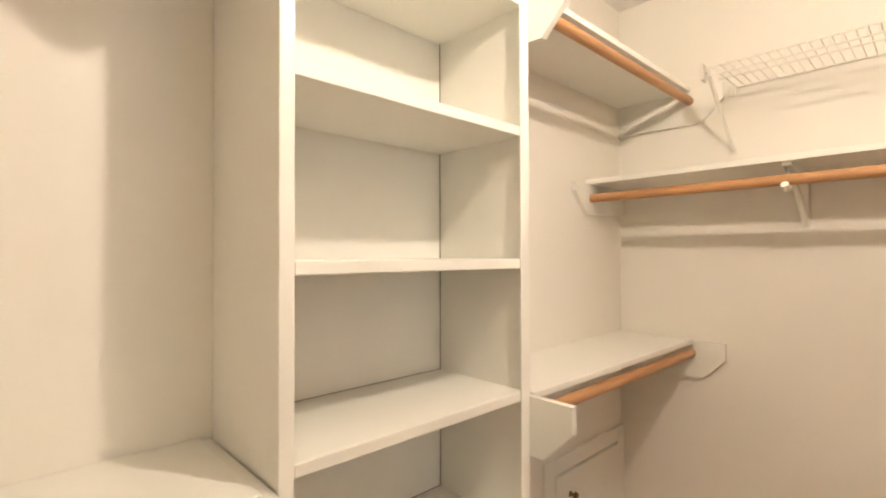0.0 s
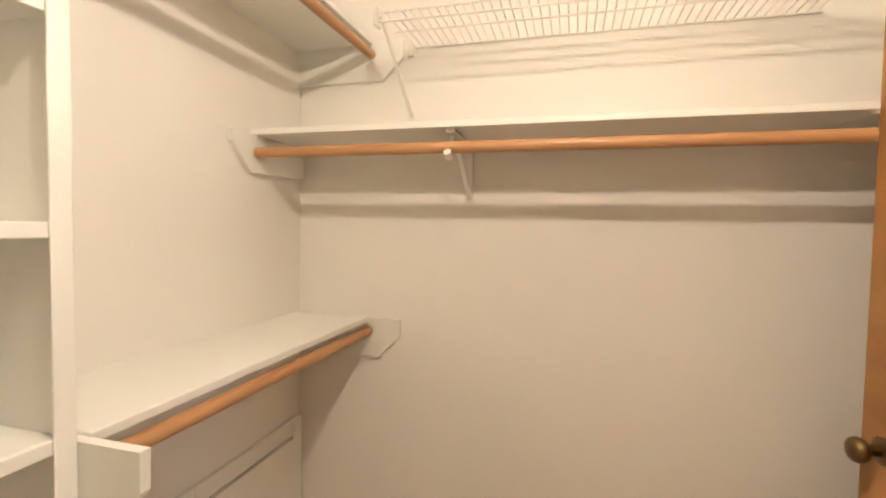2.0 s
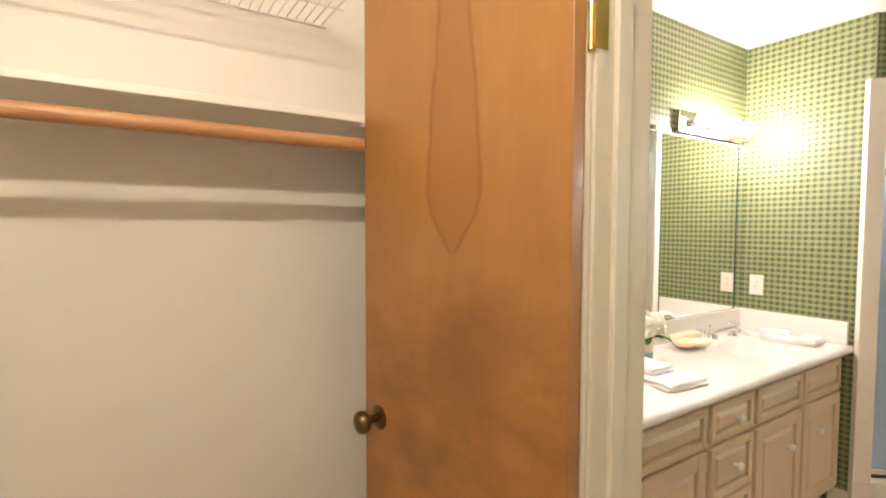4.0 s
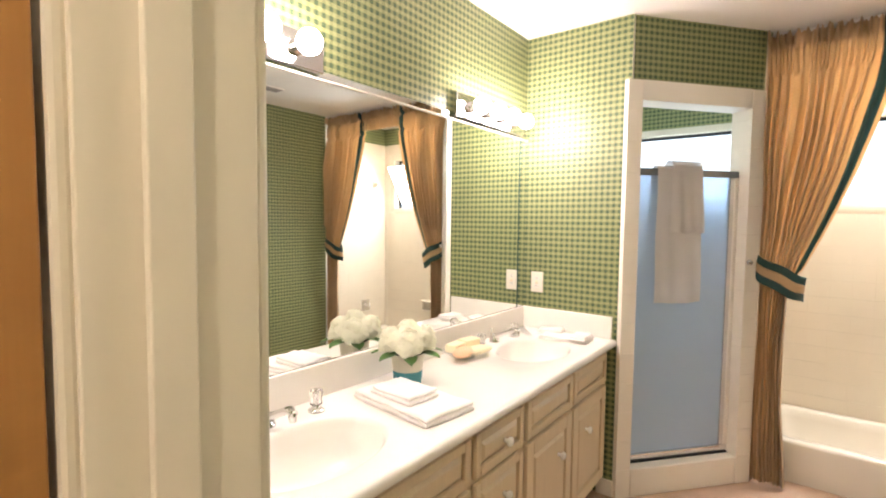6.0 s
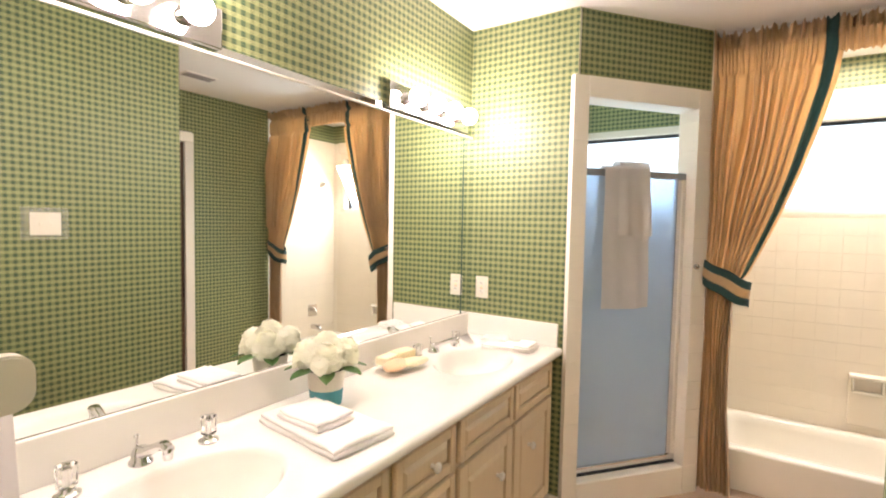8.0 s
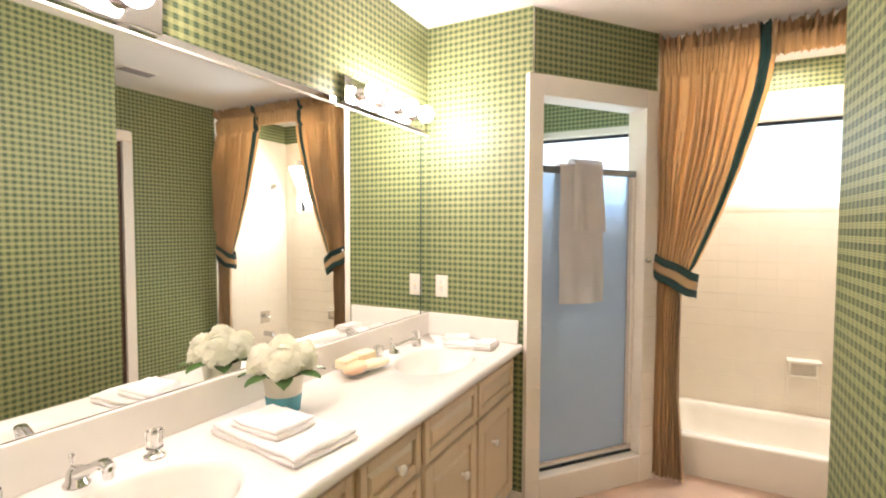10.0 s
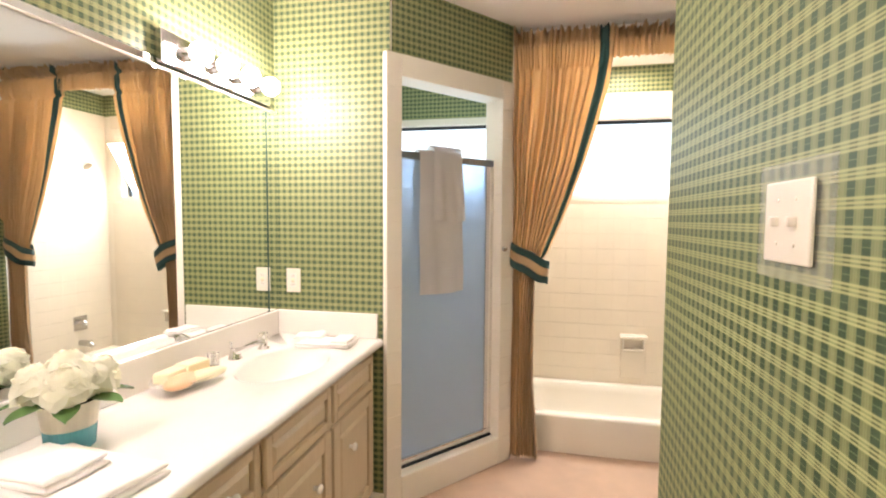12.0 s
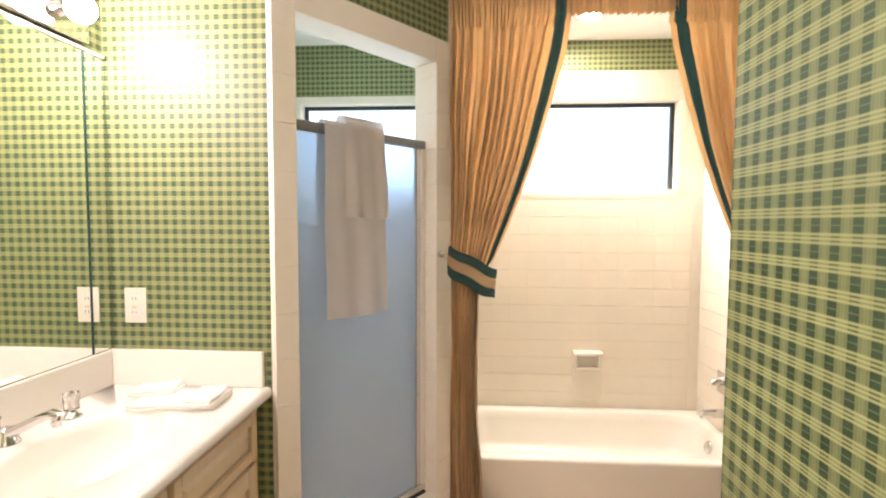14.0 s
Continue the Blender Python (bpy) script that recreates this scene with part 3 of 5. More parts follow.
def vanity_top():
    """One moulded top with two oval bowls sunk into it, a rolled front edge and upstands."""
    ob = thing("double_washbasin", (0.28, -1.09, CZ - 0.04), "white cultured-marble washbasin top with two oval bowls", "washbasin")
    bm = B()
    x0, x1 = 0.004, 0.526
    cuts = [VY0, -1.08, VY1]
    seg = 40
    for (cx, cy), ya, yb in zip(SINKS, cuts, cuts[1:]):
        ring = []
        outer = []
        angles = sorted([2 * math.pi * (k + 0.37) / 36 for k in range(36)] + [math.atan2(y - cy, x - cx) % (2 * math.pi) for x in (x0, x1) for y in (ya, yb)])
        for a in angles:
            c, s_ = math.cos(a), math.sin(a)
            ring.append((cx + SAX * c, cy + SAY * s_))
            tx = ((x1 if c > 0 else x0) - cx) / c if abs(c) > 1e-6 else 1e9
            ty = ((yb if s_ > 0 else ya) - cy) / s_ if abs(s_) > 1e-6 else 1e9
            t = min(tx, ty)
            outer.append((cx + t * c, cy + t * s_))
        rows = [[bm.verts.new((*p, CZ)) for p in outer]]
        for q, dz in ((1.04, 0.0), (1.0, -0.004), (0.96, -0.016), (0.88, -0.055), (0.72, -0.10), (0.45, -0.128), (0.12, -0.135)):
            rows.append([bm.verts.new((cx + (x - cx) * q, cy + (y - cy) * q, CZ + dz)) for x, y in ring])
        for a, b in zip(rows, rows[1:]):
            for k in range(seg):
                bm.faces.new((a[k], a[(k + 1) % seg], b[(k + 1) % seg], b[k]))
        bm.faces.new(rows[-1])
    # rolled front
    prof = [(0.526, CZ), (0.534, CZ - 0.002), (0.540, CZ - 0.010), (0.541, CZ - 0.020), (0.538, CZ - 0.031), (0.530, CZ - 0.038), (0.49, CZ - 0.040)]
    for (xa, za), (xb, zb) in zip(prof, prof[1:]):
        vs = [bm.verts.new(p) for p in ((xa, VY0, za), (xb, VY0, zb), (xb, VY1 + 0.0, zb), (xa, VY1 + 0.0, za))]
        bm.faces.new(vs)
    for yy in (VY1, VY0):
        bm.faces.new([bm.verts.new((x, yy, z)) for x, z in prof + [(0.004, CZ - 0.04), (0.004, CZ)]])
    bmesh.ops.remove_doubles(bm, verts=bm.verts, dist=0.0004)
    bmesh.ops.recalc_face_normals(bm, faces=bm.faces)
    part("top", bm, MARBLE, ob, "", 40)
    part("backsplash", box(B(), 0.004, 0.022, VY0, VY1 - 0.019, CZ + 0.001, 0.943, 0.004), MARBLE, ob)
    part("side_splash", box(B(), 0.004, 0.519, VY1 - 0.018, VY1, CZ + 0.001, 0.943, 0.004), MARBLE, ob)
    for cx, cy in SINKS:
        bm = lathe(B(), [(0.0001, 0.004), (0.010, 0.004), (0.020, 0.003), (0.023, 0)], (cx, cy, CZ - 0.134))
        part("drain", bm, CHROME, ob, "chrome drain")
        part("overflow", box(B(), cx - 0.148, cx - 0.144, cy - 0.015, cy + 0.015, CZ - 0.05, CZ - 0.042, 0.001), BRASS, ob)
    return ob


vanity_top()


def faucet(cy):
    """A low spout that climbs outward to a blunt end, with a lift rod behind."""
    ob = thing("faucet", (0.075, cy, CZ), "chrome low-arc faucet with lift rod on the vanity", "faucet", "vanity faucets")
    bm = lathe(B(), [(0.0001, 0), (0.027, 0), (0.0265, 0.006), (0.021, 0.012), (0.019, 0.030), (0.014, 0.039), (0.0001, 0.042)], (0.075, cy, CZ))
    part("base", bm, CHROME, ob, "", 50)
    pts = [(0.075, cy, CZ + 0.024), (0.105, cy, CZ + 0.036), (0.140, cy, CZ + 0.054), (0.172, cy, CZ + 0.069), (0.192, cy, CZ + 0.075), (0.212, cy, CZ + 0.070)]
    part("spout", tube(B(), pts, [0.0165, 0.0135, 0.0115, 0.0115, 0.0125, 0.0115], 14), CHROME, ob, "", 60)
    part("aerator", lathe(B(), [(0.0001, 0.0), (0.0095, 0.0), (0.011, 0.004), (0.0115, 0.024), (0.008, 0.030), (0.0001, 0.031)], (0.203, cy, CZ + 0.046), None, 18), CHROME, ob, "", 50)
    bm = cyl(B(), (0.056, cy, CZ + 0.004), (0.056, cy, CZ + 0.056), 0.0028, seg=10)
    ball(bm, (0.056, cy, CZ + 0.060), 0.0065, seg=12, ring=8)
    part("lift_rod", bm, CHROME, ob, "", 50)
    return ob


def tap_handle(cy):
    """A fluted clear grip over a chrome core on a round base."""
    ob = thing("tap_handle", (0.098, cy, CZ), "clear acrylic tap handle on a chrome base", "tap handle", "vanity tap handles")
    part("escutcheon", lathe(B(), [(0.0001, 0), (0.026, 0), (0.0255, 0.005), (0.016, 0.010), (0.013, 0.018), (0.0001, 0.019)], (0.098, cy, CZ)), CHROME, ob, "", 50)
    part("grip", lathe(B(), [(0.0001, 0.020), (0.017, 0.020), (0.0195, 0.024), (0.0185, 0.040), (0.0215, 0.060), (0.0195, 0.067), (0.0001, 0.068)], (0.098, cy, CZ), None, 12), CLEAR, ob, "faceted clear acrylic grip", 20)
    part("core", lathe(B(), [(0.0001, 0.018), (0.0075, 0.018), (0.0060, 0.046), (0.0085, 0.058), (0.0001, 0.060)], (0.098, cy, CZ), None, 14), CHROME, ob, "", 50)
    part("cap", lathe(B(), [(0.0001, 0.0688), (0.0085, 0.0688), (0.0080, 0.0712), (0.0001, 0.0720)], (0.098, cy, CZ), None, 16), CHROME, ob, "small chrome cap")
    return ob


for cx, cy in SINKS:
    faucet(cy)
    tap_handle(cy - 0.155)
    tap_handle(cy + 0.158)

SEAMGREEN = plain("dark_glass_edge", (0.03, 0.075, 0.07), 0.2)
# ---- mirror and light bars ----
MZ0, MZ1 = 0.945, 1.872
mir = thing("wall_mirror", (0.005, -1.1, MZ0), "wide frameless mirror with a polished top channel over the vanity", "mirror")
part("mirror_pane", box(B(), 0.0035, 0.009, VY0 + 0.01, -0.086, MZ0, MZ1), mirror_mat, mir, "", None)
part("mirror_strip", box(B(), 0.0035, 0.010, -0.082, -0.006, MZ0, MZ1), mirror_mat, mir, "", None)
part("seam", box(B(), 0.0035, 0.0115, -0.0872, -0.0822, MZ0, MZ1), SEAMGREEN, mir, "dark mirror seam", None)
part("top_channel", box(B(), 0.0035, 0.016, VY0 + 0.01, -0.004, MZ1 + 0.001, MZ1 + 0.010, 0.003), WIRE, mir, "white top channel")
part("upper_strip", box(B(), 0.0035, 0.008, VY0 + 0.01, -0.72, MZ1 + 0.0105, MZ1 + 0.033), mirror_mat, mir, "narrow mirror strip", None)
part("bottom_channel", box(B(), 0.0035, 0.012, VY0 + 0.01, -0.004, MZ0 - 0.004, MZ0 - 0.0005, 0.001), CHROME, mir, "thin metal channel")


def light_bar(yc):
    ob = thing("vanity_light_bar", (0.02, yc, 1.893), "chrome bar of four lit globe bulbs above the mirror", "wall lamp", "vanity light bars")
    L = 0.315
    part("back_plate", box(B(), 0.004, 0.034, yc - L, yc + L, 1.888, 1.999, 0.004), CHROME, ob, "mirror-polished plate")
    for k in range(4):
        y = yc + (k - 1.5) * 0.140
        part("socket", lathe(B(), [(0.0001, 0), (0.025, 0), (0.025, 0.012), (0.019, 0.030), (0.019, 0.040)], (0.034, y, 1.944), Matrix.Rotation(radians(90), 4, "Y"), 20), CHROME, ob)
        part("bulb", ball(B(), (0.099, y, 1.946), 0.038, seg=24, ring=14), GLOBE, ob, "lit white globe bulb", True)
    return ob


light_bar(-0.399)
light_bar(-1.757)

# ---- shower entrance ----
FZ = 2.13
ent = thing("shower_enclosure", tuple(P0), "diagonal shower entrance with white tiled frame", "shower")
for a, b in ((-0.012, 0.070), (DL - 0.088, DL + 0.008)):
    post = part("frame_post", box(B(), a + 0.003, b - 0.003, -0.013, 0.112, 0.0, FZ - 0.003, 0.002, DIAG), GROUT, ent)
    for k in range(14):
        z0 = 0.152 * k + 0.0008
        part("tile", box(B(), a, b, -0.016, 0.115, z0, min(FZ, z0 + 0.1510), 0.0012, DIAG), TRIM, post)
part("frame_head", box(B(), 0.071, DL - 0.089, -0.016, 0.115, FZ - 0.100, FZ, 0.003, DIAG), MATTE, ent)
part("sill", box(B(), 0.071, DL - 0.089, -0.016, 0.115, 0.0, 0.150, 0.006, DIAG), TRIM, ent)
S0, S1 = 0.073, DL - 0.091
DG = 0.062
sd = thing("shower_door", tuple(P0 + DE * 0.3), "framed blue-grey obscure glass shower door, closed", "shower door")
part("glass", box(B(), S0 + 0.014, S1 - 0.050, DG - 0.003, DG + 0.003, 0.195, 1.672, 0, DIAG), DOORGLASS, sd, "obscure glass panel", None)
part("header_bar", box(B(), S0, S1, DG - 0.016, DG + 0.016, 1.673, 1.707, 0.003, DIAG), GREYALU, sd, "metal header bar")
part("bottom_rail", box(B(), S0 + 0.004, S1, DG - 0.018, DG + 0.014, 0.166, 0.196, 0.003, DIAG), CHROME, sd)
part("threshold", box(B(), S0, S1, DG - 0.020, DG + 0.020, 0.150, 0.160, 0.002, DIAG), DARKFRAME, sd)
part("strike_jamb", box(B(), S1 - 0.022, S1, DG - 0.018, DG + 0.014, 0.196, 1.672, 0.002, DIAG), PLASTIC, sd)
part("strike_rail", box(B(), S1 - 0.050, S1 - 0.024, DG - 0.012, DG + 0.010, 0.196, 1.672, 0.002, DIAG), CHROME, sd)
part("hinge_jamb", box(B(), S0, S0 + 0.014, DG - 0.014, DG + 0.012, 0.196, 1.672, 0.002, DIAG), CHROME, sd)


def draped(name, s0, s1, bar_z, front_len, back_len, thick, gap, label, seed):
    """A towel hung over the header bar."""
    rnd = random.Random(seed)
    ph = [rnd.uniform(0, 6.28) for _ in range(4)]
    r = 0.020 + gap
    path = []
    n1, n2, n3 = 26, 10, 14
    for k in range(n1):
        path.append((-r, bar_z - front_len * (1 - k / n1)))
    for k in range(n2 + 1):
        a = math.pi * k / n2
        path.append((-r * math.cos(a), bar_z + r * math.sin(a) * 0.9))
    for k in range(1, n3 + 1):
        path.append((r, bar_z - back_len * k / n3))

    def f(u, v):
        i = v * (len(path) - 1)
        k = min(int(i), len(path) - 2)
        w = i - k
        d = path[k][0] * (1 - w) + path[k + 1][0] * w
        z = path[k][1] * (1 - w) + path[k + 1][1] * w
        low = max(0.0, bar_z - z) / max(front_len, 0.01)
        s = s0 + u * (s1 - s0) + 0.010 * low * (u - 0.5) * 2 + 0.006 * low
        sgn = -1 if d < 0 else 1
        d += sgn * (0.006 * low * math.sin(9 * u + ph[0]) + 0.004 * low * math.sin(17 * u + ph[1] + 3 * z) + 0.003 * math.sin(14 * z + ph[2]))
        p = DIAG @ Vector((s, DG + d, z + 0.004 * math.sin(6 * u + ph[3]) * low))
        return p

    bm = sheet(B(), f, 26, len(path) - 1)
    bmesh.ops.solidify(bm, geom=list(bm.faces), thickness=thick)
    return solid(name, bm, TOWEL, label, "towel", "", 60)


draped("bath_towel", 0.210, 0.480, 1.703, 0.70, 0.55, 0.008, 0.004, "white bath towel folded over the shower door bar", 1)
draped("hand_towel", 0.292, 0.472, 1.719, 0.345, 0.22, 0.006, 0.016, "white hand towel over the bath towel", 2)

# ---- tub alcove ----
TY0, TZ = 0.765, 0.228


def bathtub():
    ob = thing("bathtub", (1.85, 1.1, 0), "cream enamelled bathtub with a low apron, set in the alcove", "bathtub")
    x0, x1, y0, y1 = 1.094, XE - 0.010, TY0, YB - 0.010
    cx, cy = (x0 + x1) / 2, (y0 + y1) / 2

    def loop(hx, hy, r, z):
        pts = []
        for qx, qy, a0 in ((1, 1, 0), (-1, 1, 90), (-1, -1, 180), (1, -1, 270)):
            for k in range(9):
                a = radians(a0 + 90 * k / 8)
                pts.append((cx + qx * (hx - r) + r * math.cos(a), cy + qy * (hy - r) + r * math.sin(a), z))
        return pts

    hx, hy = (x1 - x0) / 2, (y1 - y0) / 2
    bm = B()
    rows = [loop(hx, hy, 0.004, 0.0), loop(hx, hy, 0.004, TZ - 0.016), loop(hx - 0.005, hy - 0.005, 0.006, TZ - 0.004), loop(hx - 0.016, hy - 0.016, 0.01, TZ),
            loop(hx - 0.060, hy - 0.060, 0.12, TZ), loop(hx - 0.072, hy - 0.072, 0.12, TZ - 0.008), loop(hx - 0.085, hy - 0.082, 0.12, TZ - 0.05),
            loop(hx - 0.11, hy - 0.10, 0.12, 0.05), loop(hx - 0.16, hy - 0.14, 0.11, 0.012), loop(hx - 0.22, hy - 0.19, 0.09, 0.006)]
    rings = [[bm.verts.new(p) for p in r] for r in rows]
    n = len(rings[0])
    for a, b in zip(rings, rings[1:]):
        for k in range(n):
            bm.faces.new((a[k], a[(k + 1) % n], b[(k + 1) % n], b[k]))
    bm.faces.new(rings[-1])
    bmesh.ops.recalc_face_normals(bm, faces=bm.faces)
    part("shell", bm, TUB, ob, "", 50)
    part("overflow_plate", lathe(B(), [(0.0001, 0.012), (0.028, 0.010), (0.034, 0.003), (0.035, 0)], (x1 - 0.092, cy, TZ - 0.075), Matrix.Rotation(radians(-80), 4, "Y")), CHROME, ob, "chrome overflow plate", 50)
    return ob


bathtub()


def window(name, x0, x1, label):
    ob = thing(name, ((x0 + x1) / 2, YB + 0.06, WZ0), label, "window")
    ob["kind"] = "structure"
    y0, y1 = YB + 0.065, YB + 0.095
    w = 0.022
    part("window_frame", box(B(), x0, x1, y0, y1, WZ1 - w, WZ1, 0.002), DARKFRAME, ob, "dark metal frame")
    part("window_frame", box(B(), x0, x1, y0, y1, WZ0, WZ0 + 0.008, 0.002), DARKFRAME, ob, "dark metal frame")
    part("window_frame", box(B(), x0, x0 + w, y0, y1, WZ0 + 0.008, WZ1 - w, 0.002), DARKFRAME, ob, "dark metal frame")
    part("window_frame", box(B(), x1 - w, x1, y0, y1, WZ0 + 0.008, WZ1 - w, 0.002), DARKFRAME, ob, "dark metal frame")
    p = part("pane", box(B(), x0 + w, x1 - w, y0 + 0.012, y0 + 0.016, WZ0 + 0.008, WZ1 - w), FROST, ob, "frosted pane", None)
    p.visible_shadow = False
    part("window_sill", box(B(), x0, x1, YB - 0.0048, y0, WZ0 + 0.0002, WZ0 + 0.005, 0.001), TILE, ob, "tiled sill")
    return ob


window("window_1", *WT, "high frosted window in a dark frame above the tub")
window("window_2", *WS, "high frosted window in a dark frame in the shower")


# ---- closet: shelf tower ----
TX0, TX1, TYF = 1.040, 1.640, -3.824
tw = thing("shelf_tower", (1.35, -3.97, 0), "white painted built-in shelf tower in the closet", "shelving unit")
part("side_panel", box(B(), TX0, TX0 + 0.019, YA + 0.001, TYF, 0.0, H - 0.002, 0.002), SHELF, tw)
part("side_panel", box(B(), TX1 - 0.019, TX1, YA + 0.001, TYF, 0.0, H - 0.002, 0.002), SHELF, tw)
part("back_panel", box(B(), TX0 + 0.019, TX1 - 0.019, YA + 0.001, YA + 0.008, 0.0, H - 0.002), SHELF, tw)
for z in (0.10, 0.455, 0.780, 1.093, 1.393, 1.693, 1.993, 2.30):
    part("shelf", box(B(), TX0 + 0.0195, TX1 - 0.0195, YA + 0.009, TYF - 0.003, z - 0.018, z, 0.002), SHELF, tw)
    part("shelf_nosing", box(B(), TX0 + 0.0355, TX1 - 0.0235, TYF - 0.0025, TYF + 0.004, z - 0.021, z + 0.001, 0.002), SHELF, tw)
part("stile_edge", box(B(), TX0 + 0.004, TX0 + 0.035, TYF + 0.0005, TYF + 0.006, 0, H - 0.002, 0.002), SHELF, tw)
part("stile_edge", box(B(), TX1 - 0.023, TX1 + 0.002, TYF + 0.0005, TYF + 0.006, 0, H - 0.002, 0.002), SHELF, tw)

# Brown strips whose colour stands for the shade inside open joints.
part("corner_gap", box(B(), TX0 + 0.0192, TX0 + 0.0210, YA + 0.0082, YA + 0.0098, 0.12, H - 0.01), GAP, tw, "brown strip for the shade in an open joint", None)
for z in (0.780, 1.093):
    part("shelf_gap", box(B(), TX0 + 0.0225, TX1 - 0.02, YA + 0.0082, YA + 0.0100, z + 0.0002, z + 0.0015), GAP, tw, "brown strip for the shade in an open joint", None)

SD = 0.29          # closet shelf depth


def rod_plate(bm, y0, z1, x0, x1, reach=0.40, drop=0.135):
    """A cut-corner board that carries shelf and rod, against a side wall."""
    prism(bm, [(y0, z1), (y0 + reach, z1), (y0 + reach, z1 - 0.06), (y0 + reach - 0.075, z1 - drop), (y0, z1 - drop)], x0, x1, "yz")
    return bm


def back_wall_shelf(name, x0, x1, z, label, with_rod=True):
    """A shelf and rod on the closet back wall between two end boards."""
    ob = thing(name, ((x0 + x1) / 2, YA, z), label, "closet shelf", "closet shelves")
    part("board", box(B(), x0 + 0.0195, x1 - 0.0195, YA + 0.001, YA + SD, z - 0.018, z, 0.002), SHELF, ob)
    for a, b in ((x0 + 0.001, x0 + 0.019), (x1 - 0.019, x1 - 0.001)):
        part("end_board", rod_plate(B(), YA + 0.001, z - 0.006, a, b), SHELF, ob)
    part("rod", cyl(B(), (x0 + 0.02, YA + SD - 0.004, z - 0.052), (x1 - 0.02, YA + SD - 0.004, z - 0.052), 0.0160, seg=24), RODX, ob, "orange-brown wooden rod")
    return ob


RODX = wood_mat("orange_rod_wood_across", (0.42, 0.205, 0.080), (0.56, 0.305, 0.140), 0.4, 0, 20)
back_wall_shelf("closet_shelf", 0.0, TX0, 1.081, "white shelf with a wooden hanging rod, waist high")
back_wall_shelf("closet_shelf", 0.0, TX0, 2.038, "white shelf with a wooden hanging rod, above head height")
back_wall_shelf("closet_shelf", TX1 + 0.003, 2.70, 1.066, "white shelf with a wooden hanging rod, waist high")
back_wall_shelf("closet_shelf", TX1 + 0.003, 2.70, 2.038, "white shelf with a wooden hanging rod, above head height")

# long shelf and rod on the west wall
LZ = 1.690
ls = thing("long_closet_shelf", (0, -3.2, LZ), "long white shelf with a wooden rod along the closet wall", "closet shelf")
bm = box(B(), 0.001, 0.287, YA + 0.001, -2.497, LZ - 0.018, LZ, 0.002)
box(bm, 0.001, 0.235, -2.4965, YP0 - 0.002, LZ - 0.018, LZ, 0.002)
part("board", bm, SHELF, ls)
bm = B()
prism(bm, [(0.001, LZ - 0.0185), (0.385, LZ - 0.0185), (0.385, LZ - 0.05), (0.30, LZ - 0.135), (0.001, LZ - 0.125)], YA + 0.001, YA + 0.019, "xz")
part("end_board", bm, SHELF, ls)
part("rod", cyl(B(), (0.275, YA + 0.02, 1.618), (0.275, -2.500, 1.618), 0.0165, seg=24), ROD, ls, "orange-brown wooden rod")
bm = B()
yb = -3.475
box(bm, 0.001, 0.27, yb - 0.012, yb + 0.012, LZ - 0.030, LZ - 0.0185, 0.002)
box(bm, 0.001, 0.010, yb - 0.012, yb + 0.012, LZ - 0.20, LZ - 0.03, 0.002)
tube(bm, [(0.008, yb, LZ - 0.19), (0.10, yb, LZ - 0.11), (0.24, yb, LZ - 0.035)], 0.009, 8)
tube(bm, [(0.255, yb, LZ - 0.03), (0.250, yb, 1.613), (0.262, yb, 1.595), (0.280, yb, 1.592), (0.297, yb, 1.603)], 0.0110, 8)
part("bracket", bm, SHELF, ls, "white metal shelf bracket with rod hook", 50)

# closet ceiling lamp
LX, LY, LAMPZ = 1.27, -3.17, 2.22
cl = thing("ceiling_lamp", (LX, LY, H), "small lit globe lamp under the closet ceiling", "ceiling lamp")
part("base", lathe(B(), [(0.0001, 0), (0.06, 0), (0.055, -0.02), (0.03, -0.03), (0.0001, -0.03)], (LX, LY, H - 0.001)), PORC, cl)
part("stem", cyl(B(), (LX, LY, LAMPZ + 0.04), (LX, LY, H - 0.03), 0.010), PORC, cl)
part("bulb", ball(B(), (LX, LY, LAMPZ), 0.020, seg=20, ring=12), emit_mat("lit_closet_bulb", (1.0, 0.855, 0.715), 1110.0), cl, "lit bulb", True)


# ---- curtain over the tub ----
def lerp_table(tab, z):
    for (za, a), (zb, b) in zip(tab, tab[1:]):
        if za >= z >= zb:
            w = (za - z) / (za - zb)
            return a + (b - a) * w
    return tab[0][1] if z > tab[0][0] else tab[-1][1]


OUTER = [(2.42, 1.078), (1.25, 1.084), (1.14, 1.098), (1.0, 1.092), (0.0, 1.082)]
INNER = [(2.42, 1.602), (2.25, 1.602), (2.10, 1.580), (1.90, 1.530), (1.70, 1.472), (1.50, 1.402), (1.35, 1.345), (1.22, 1.292), (1.14, 1.262), (1.05, 1.240), (0.80, 1.234), (0.45, 1.246), (0.2, 1.264), (0.0, 1.285)]
CY = 0.632


